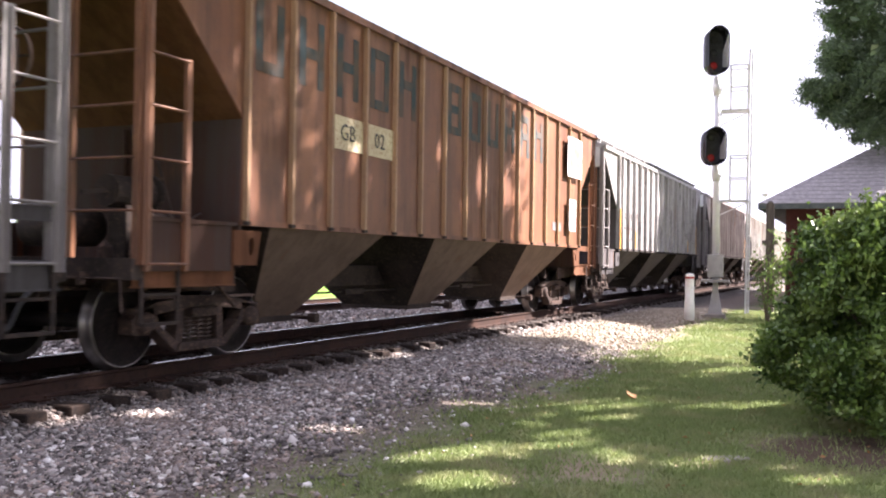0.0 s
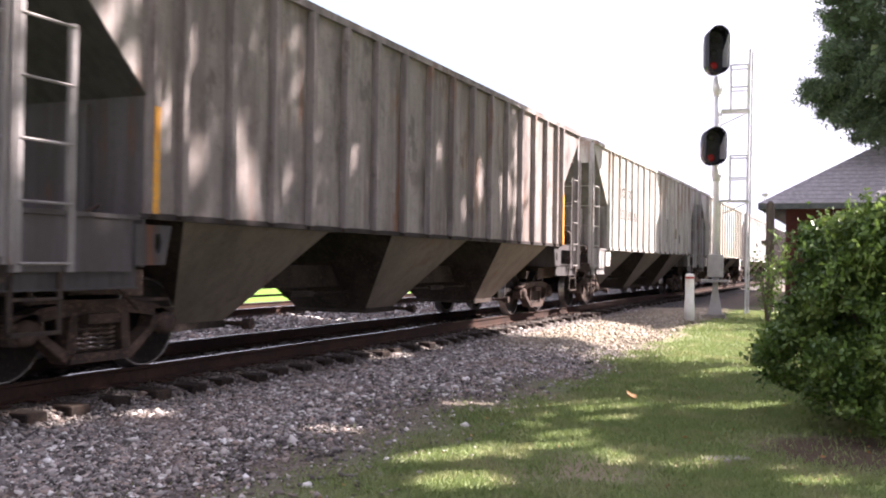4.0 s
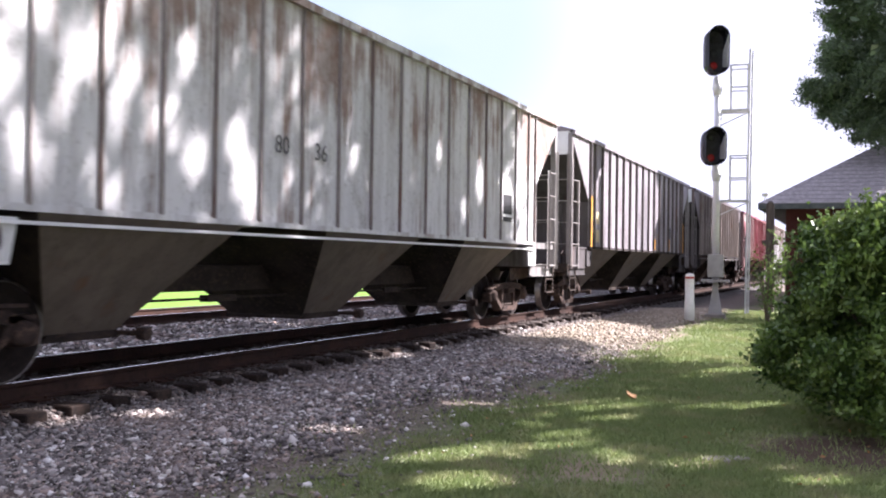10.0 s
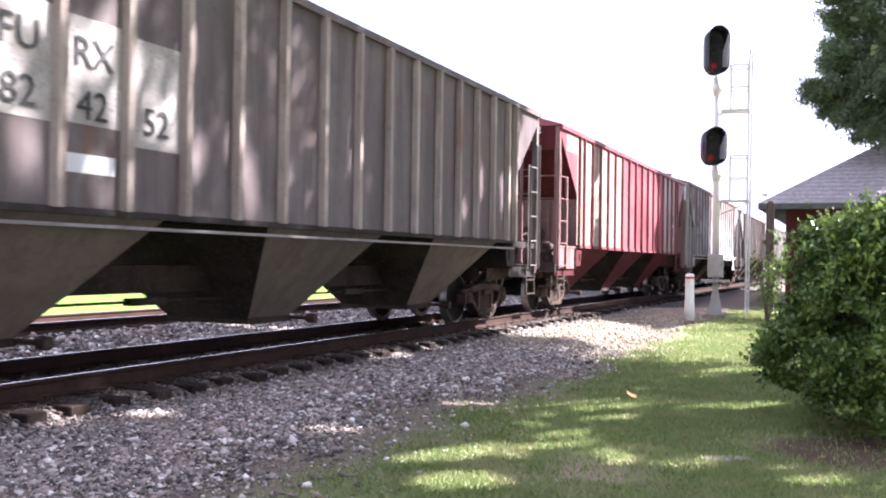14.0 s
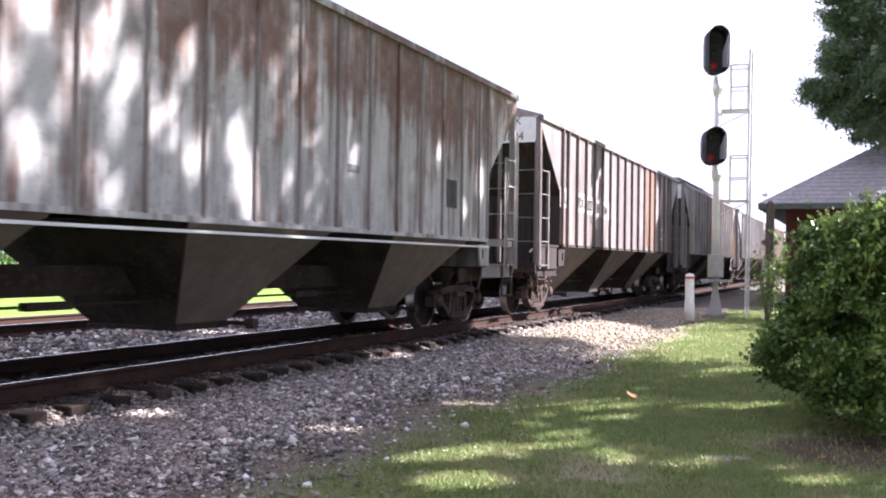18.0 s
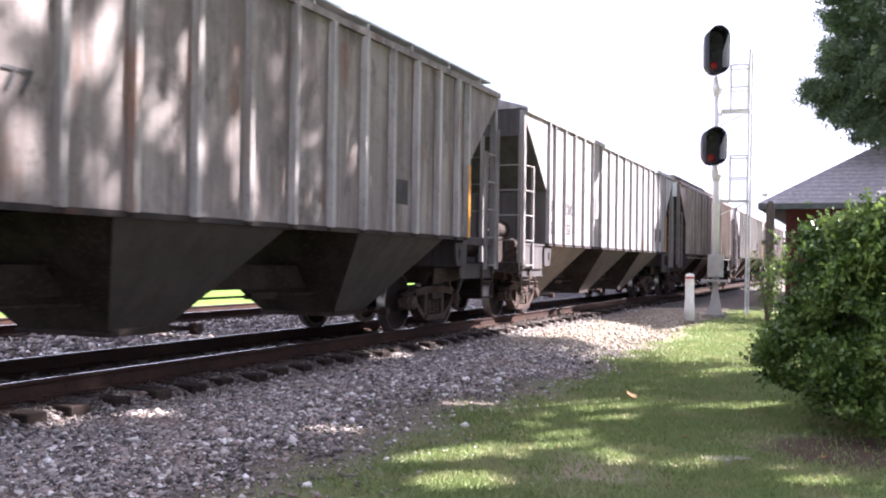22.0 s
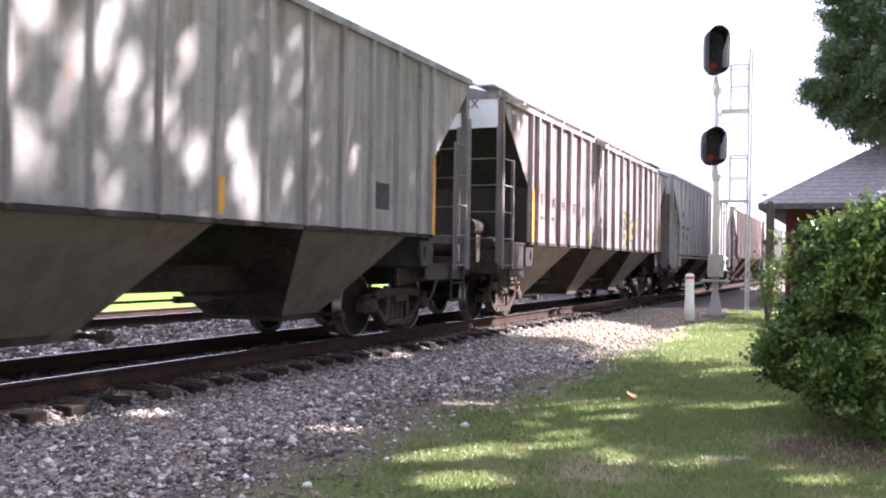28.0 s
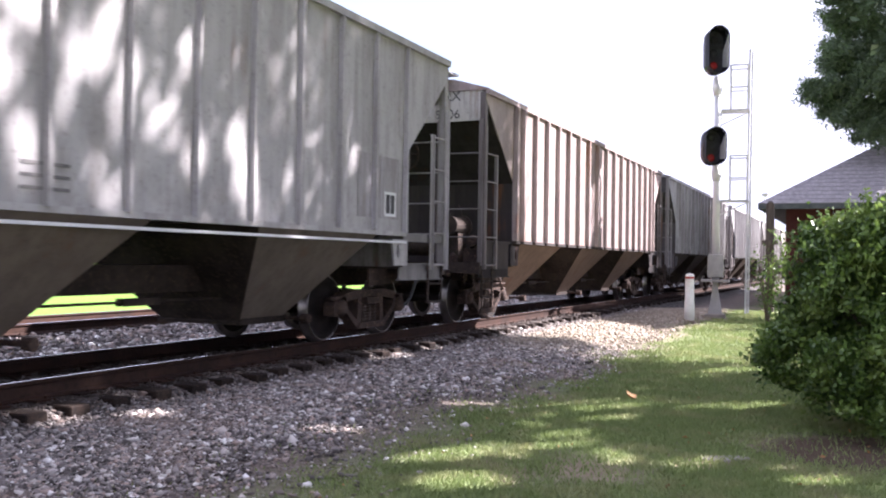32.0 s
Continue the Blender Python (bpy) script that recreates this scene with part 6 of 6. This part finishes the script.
    make_car(93.34, "white covered hopper car with long rust streaks", P["rustwhite"], end_tone="pale", slim=2, post_mat=P["rustpost"], bay=BAY["olive"], sign=M["white"], channel=True, side_text=[("80", -2.9, 2.4, 0.3), ("36", -2.1, 2.4, 0.3)], text_mat="faded",
             patches=[(5.0, 2.12, 0.45, 0.5, "black"), (5.0, 1.98, 0.5, 0.05, "white")])
    make_car(110.46, "purple-grey weathered covered hopper car with an orange corner stripe", P["purple"], slim=True, gear=False, post_mat=P["duskpost"], bay=BAY["olive"], sign=M["white"],
             stripes=[(-6.42, SILL, 2.75, 0.10, "yellow"), (1.6, SILL + 0.05, 1.9, 0.08, "yellow"), (4.0, SILL + 0.05, 1.95, 0.08, "yellow"), (6.42, SILL, 2.6, 0.10, "yellow")],
             patches=[(-6.05, 2.3, 0.36, 0.30, "cream"), (-6.05, 1.85, 0.36, 0.30, "cream"), (-5.3, 2.25, 0.36, 0.30, "cream"), (-5.3, 1.8, 0.36, 0.30, "cream"), (4.5, 2.18, 0.34, 0.36, "black"), (4.5, 1.84, 0.34, 0.30, "faded"), (5.3, 2.55, 0.20, 0.55, "black")])
    make_car(127.80, "dark taupe covered hopper car with pale number patches", P["taupe"], post_mat=P["tan"], end_tone="dark", bay=BAY["olive"], channel=True, sign=M["white"], end_text=("FURX", "824252"),
             patches=[(-4.90, 2.68, 0.66, 0.95, "palepatch"), (-4.13, 2.68, 0.66, 0.9, "palepatch"), (-3.35, 2.60, 0.66, 0.98, "palepatch"), (-4.13, 1.90, 0.55, 0.16, "white")],
             side_text=[("FU", -4.9, 2.85, 0.36), ("RX", -4.13, 2.82, 0.36), ("82", -4.9, 2.40, 0.36), ("42", -4.13, 2.38, 0.36), ("52", -3.35, 2.34, 0.36)])
    make_car(145.22, "faded red covered hopper car with pale repainted panels", P["red"], end_tone="red", bay=BAY["redbay"], post_mat=P["red"], slim=True,
             patches=[(x, 2.77, 0.69, 2.46, P["tan"]) for x in (-6.15, -5.67, -4.9, -4.13)] + [(-7.0, 3.83, 0.9, 0.4, P["tan"])] + [(x, 2.77, 0.69, 2.46, P["mauve"]) for x in (-3.35, -2.54, 5.67)] + [(x, 2.77, 0.69, 2.46, P["silver"]) for x in (4.13, 4.9)] + [(5.64, 2.45, 0.4, 0.9, "white"), (5.64, 2.68, 0.32, 0.36, P["taupe"]), (5.64, 2.22, 0.32, 0.36, P["taupe"])], end_text=("11152",))
    make_car(162.17, "pale covered hopper car with heavy rust at the roof edge", P["rustwhite_b"], end_tone="pale", slim=2, rise=0.13, side_text=[("RR", -5.67, 2.75, 0.36), ("47", -5.67, 2.25, 0.36), ("75", -4.9, 2.25, 0.36)], text_mat="faded", post_mat=P["rustpost"], bay=BAY["olive"], sign=M["white"], channel=True, patches=[(5.2, 2.2, 0.42, 0.45, "black"), (1.4, 2.3, 0.3, 0.1, "faded")])
    make_car(179.58, "dusky grey covered hopper car with brown rust runs", P["dusk"], end_tone="dark", slim=True, gear=False, post_mat=P["duskpost"], bay=BAY["olive"], sign=M["white"], end_text=("FURX", "833884"),
             side_text=[("FU", -6.05, 2.55, 0.36), ("RX", -5.25, 2.52, 0.36), ("83", -4.45, 2.5, 0.36), ("38", -3.62, 2.48, 0.36), ("84", -2.82, 2.46, 0.36)], patches=[(x, z, 0.66, 0.44, "palepatch") for x, z in ((-6.05, 2.56), (-5.25, 2.53), (-4.45, 2.51), (-3.62, 2.49), (-2.82, 2.47))] + [(x, 2.8, 0.70, 2.35, P["orange"]) for x in (2.54, 3.35)] + [(1.71, 2.8, 0.70, 2.35, P["umber"])] + [(5.0, 2.1, 0.4, 0.36, "white"), (5.0, 2.1, 0.33, 0.28, P["dusk"])])
    make_car(196.87, "silver-brown covered hopper car with roof walkways and orange plates", P["browngrey"], post_mat=P["silver_b"], gear=False, bay=BAY["dark"], sign=M["white"], boards=True, end_text=("JTSX",),
             side_text=[("JT", -6.05, 2.55, 0.30), ("SX", -4.9, 2.52, 0.30), ("48", -4.13, 2.50, 0.30), ("78", -3.35, 2.48, 0.30), ("77", -2.54, 2.46, 0.30)],
             stripes=[(-6.42, SILL, 2.5, 0.09, "yellow"), (-3.2, SILL + 0.05, 1.9, 0.08, "yellow"), (6.42, SILL, 2.7, 0.1, "yellow")], patches=[(-6.0, 2.0, 0.3, 0.3, "yellow"), (-6.0, 2.35, 0.3, 0.2, "faded"), (4.2, 2.1, 0.4, 0.35, "black")])
    make_car(214.29, "steel grey covered hopper car with faint numbers", P["steel"], slim=True, bay=BAY["olive"], text_mat="black",
             side_text=[("CR", -6.05, 2.3, 0.36), ("DX", -5.25, 2.3, 0.36), ("62", -6.05, 1.85, 0.36), ("53", -5.25, 1.85, 0.36)], patches=[(-4.13, 1.98, 0.36, 0.025, "black"), (-4.13, 1.90, 0.36, 0.025, "black"), (-4.9, 1.62, 0.3, 0.10, "faded"), (4.6, 2.05, 0.45, 0.4, "black"), (5.45, 2.05, 0.45, 0.4, "black")], stripes=[(6.42, SILL, 2.7, 0.1, "yellow"), (3.2, SILL + 0.05, 1.9, 0.08, "yellow")])
    make_car(231.65, "brownish covered hopper car with roof walkways and pale letters", P["sepia"], post_mat=P["tan"], end_tone="dark", bay=BAY["brown"], sign=M["white"], boards=True, channel=True,
             text_mat="palepatch", side_text=[("XT", -5.67, 2.29, 0.46), ("RX", -4.9, 2.29, 0.46), ("73", -5.67, 1.84, 0.34)],
             patches=[(2.54, z, 0.26, 0.24, "palepatch") for z in (3.3, 2.85, 2.4, 1.95)] + [(-6.3, 2.05, 0.36, 0.26, "black"), (-6.3, 1.82, 0.36, 0.04, "faded"), (-3.35, 1.82, 0.3, 0.2, "faded")])
    make_car(249.1, "ash grey covered hopper car with orange stripes", P["ash"], slim=True, bay=BAY["olive"], sign=M["white"], text_mat="black",
             side_text=[("51", -4.45, 2.6, 0.36), ("96", -4.45, 2.1, 0.36)], stripes=[(-3.2, SILL + 0.05, 1.95, 0.09, "yellow"), (1.6, SILL + 0.05, 1.95, 0.09, "yellow"), (6.42, SILL, 2.7, 0.1, "yellow")], patches=[(5.0, 2.0, 0.4, 0.36, "black")])
    g = make_car(266.67, "brown-streaked silver covered hopper car with graffiti and roof walkways", P["umber"], end_tone="dark", bay=BAY["olive"], sign=M["white"], boards=True, end_text=("JTSX",),
             side_text=[("JT", -5.67, 2.40, 0.32), ("SX", -4.9, 2.38, 0.32), ("46", -4.13, 2.36, 0.32), ("87", -3.35, 2.34, 0.32), ("39", -2.54, 2.32, 0.32)], stripes=[(-6.42, SILL, 2.55, 0.10, "yellow"), (6.42, SILL, 2.6, 0.1, "yellow"), (-2.4, SILL + 0.05, 1.85, 0.08, "yellow")], patches=[(-5.67, 2.04, 0.34, 0.07, "black"), (-4.9, 2.05, 0.34, 0.07, "black"), (5.2, 2.0, 0.4, 0.34, "black")])
    spray(g, TAG, 0.0, (("black", 0.15, -0.004), ("gold", 0.068, -0.009)), "gold and black spray-painted scrawl")
    make_car(283.93, "pale grey covered hopper car with smooth upper panels", P["pale"], end_tone="pale", slim=True, rise=0.13, channel=True, gear=False, bay=BAY["olive"], sign=P["pale"], end_text=("AEX",), text_mat="black", side_text=[("AEX", -5.9, 2.95, 0.34), ("10", -5.9, 2.18, 0.34), ("02", -5.0, 2.16, 0.34)], patches=[(-5.95, 2.50, 0.85, 0.10, "black"), (-5.02, 2.46, 0.80, 0.10, "black"), (-5.0, 1.74, 0.30, 0.06, "faded"), (-5.0, 1.62, 0.30, 0.06, "faded"), (5.4, 2.12, 0.62, 0.85, P["steel"]), (6.0, 2.12, 0.55, 0.85, P["steel"]), (6.02, 1.9, 0.34, 0.34, "white"), (5.95, 1.9, 0.12, 0.26, "black"), (6.09, 1.9, 0.12, 0.26, "black"), (0.0, 1.86, 0.5, 0.03, "faded"), (0.0, 1.76, 0.5, 0.03, "faded"), (0.0, 1.66, 0.5, 0.03, "faded")], posts=15)
    make_car(301.51, "mauve-brown covered hopper car with rust runs", P["mauve"], end_tone="dark", bay=BAY["brown"], sign=P["cream"], end_text=("URX", "9806"))
    make_car(318.8, "steel blue-grey covered hopper car", P["silver"], bay=BAY["dark"])
    make_car(336.1, "white covered hopper car with pale sides", P["pale"], bay=BAY["olive"], sign=M["white"])
    make_car(353.4, "silver covered hopper car with dull sides", P["silver_b"], bay=BAY["dark"])
    make_car(370.7, "beige covered hopper car at the end of the view", P["beige"], bay=BAY["olive"])


DOODLE = [[(0.55 + 0.13 * math.cos(a * 0.7), 2.42 + 0.14 * math.sin(a * 0.7)) for a in range(10)], [(0.90 + 0.13 * math.cos(a * 0.7), 2.40 + 0.15 * math.sin(a * 0.7)) for a in range(10)],
          [(0.42, 2.62), (0.58, 2.68), (0.74, 2.60), (0.92, 2.63), (1.03, 2.55)], [(0.40, 2.15), (0.55, 1.92), (0.75, 1.88), (0.92, 2.02), (1.0, 2.15), (0.98, 2.22)], [(0.62, 1.9), (0.66, 1.74), (0.56, 1.66)]]
TAG = [[(1.98, 2.28), (1.90, 2.42), (1.70, 2.46), (1.52, 2.34), (1.44, 2.08), (1.48, 1.84), (1.62, 1.70), (1.82, 1.70), (1.96, 1.84), (1.98, 2.00), (1.78, 2.00)],
       [(2.42, 2.48), (2.40, 2.20), (2.42, 1.90), (2.48, 1.80)], [(2.74 + 0.15 * math.cos(a * 0.7), 2.06 + 0.21 * math.sin(a * 0.7)) for a in range(10)],
       [(3.06, 2.34), (3.08, 2.06), (3.16, 1.96), (3.24, 2.14), (3.32, 1.98), (3.40, 2.10), (3.44, 2.36)]]


def spray(car, strokes, at, layers, label):
    """A loose spray-painted scrawl of strokes."""
    for mat, r, y in layers:
        for j, st in enumerate(strokes):
            bm = bmesh.new()
            pts = [Vector((a + at, y - 0.0004 * j, b)) for a, b in st]
            rows = []
            for i, q in enumerate(pts):
                d = (pts[min(i + 1, len(pts) - 1)] - pts[max(i - 1, 0)]).normalized()
                end = -r * 0.7 if i == 0 else r * 0.7 if i == len(pts) - 1 else 0.0
                n = Vector((-d.z, 0, d.x)) * r
                rows.append((bm.verts.new(q + d * end - n), bm.verts.new(q + d * end + n)))
            for (a, b), (c, e) in zip(rows, rows[1:]):
                bm.faces.new((a, c, e, b))
            part("graffiti_stroke", bm, M[mat], car, label, m=pose(0, -W + 0.004, 0))


build_train()


def motions():
    for car, start in cars:
        walk(car, [(t, pose(start - SPEED * t, YC, 0)) for t in (0, 8, 16, 24, 32)])
    step = 2 / FPS
    turn = math.degrees(SPEED * step / 0.457)
    for i, (ws, x, car) in enumerate(wheelsets):
        m = ws.matrix_basis.translation.copy()
        walk(ws, [(k * step, pose(m.x, 0, m.z, 0, -(i * 37 % 360) - k * turn, 0)) for k in range(481)])


motions()
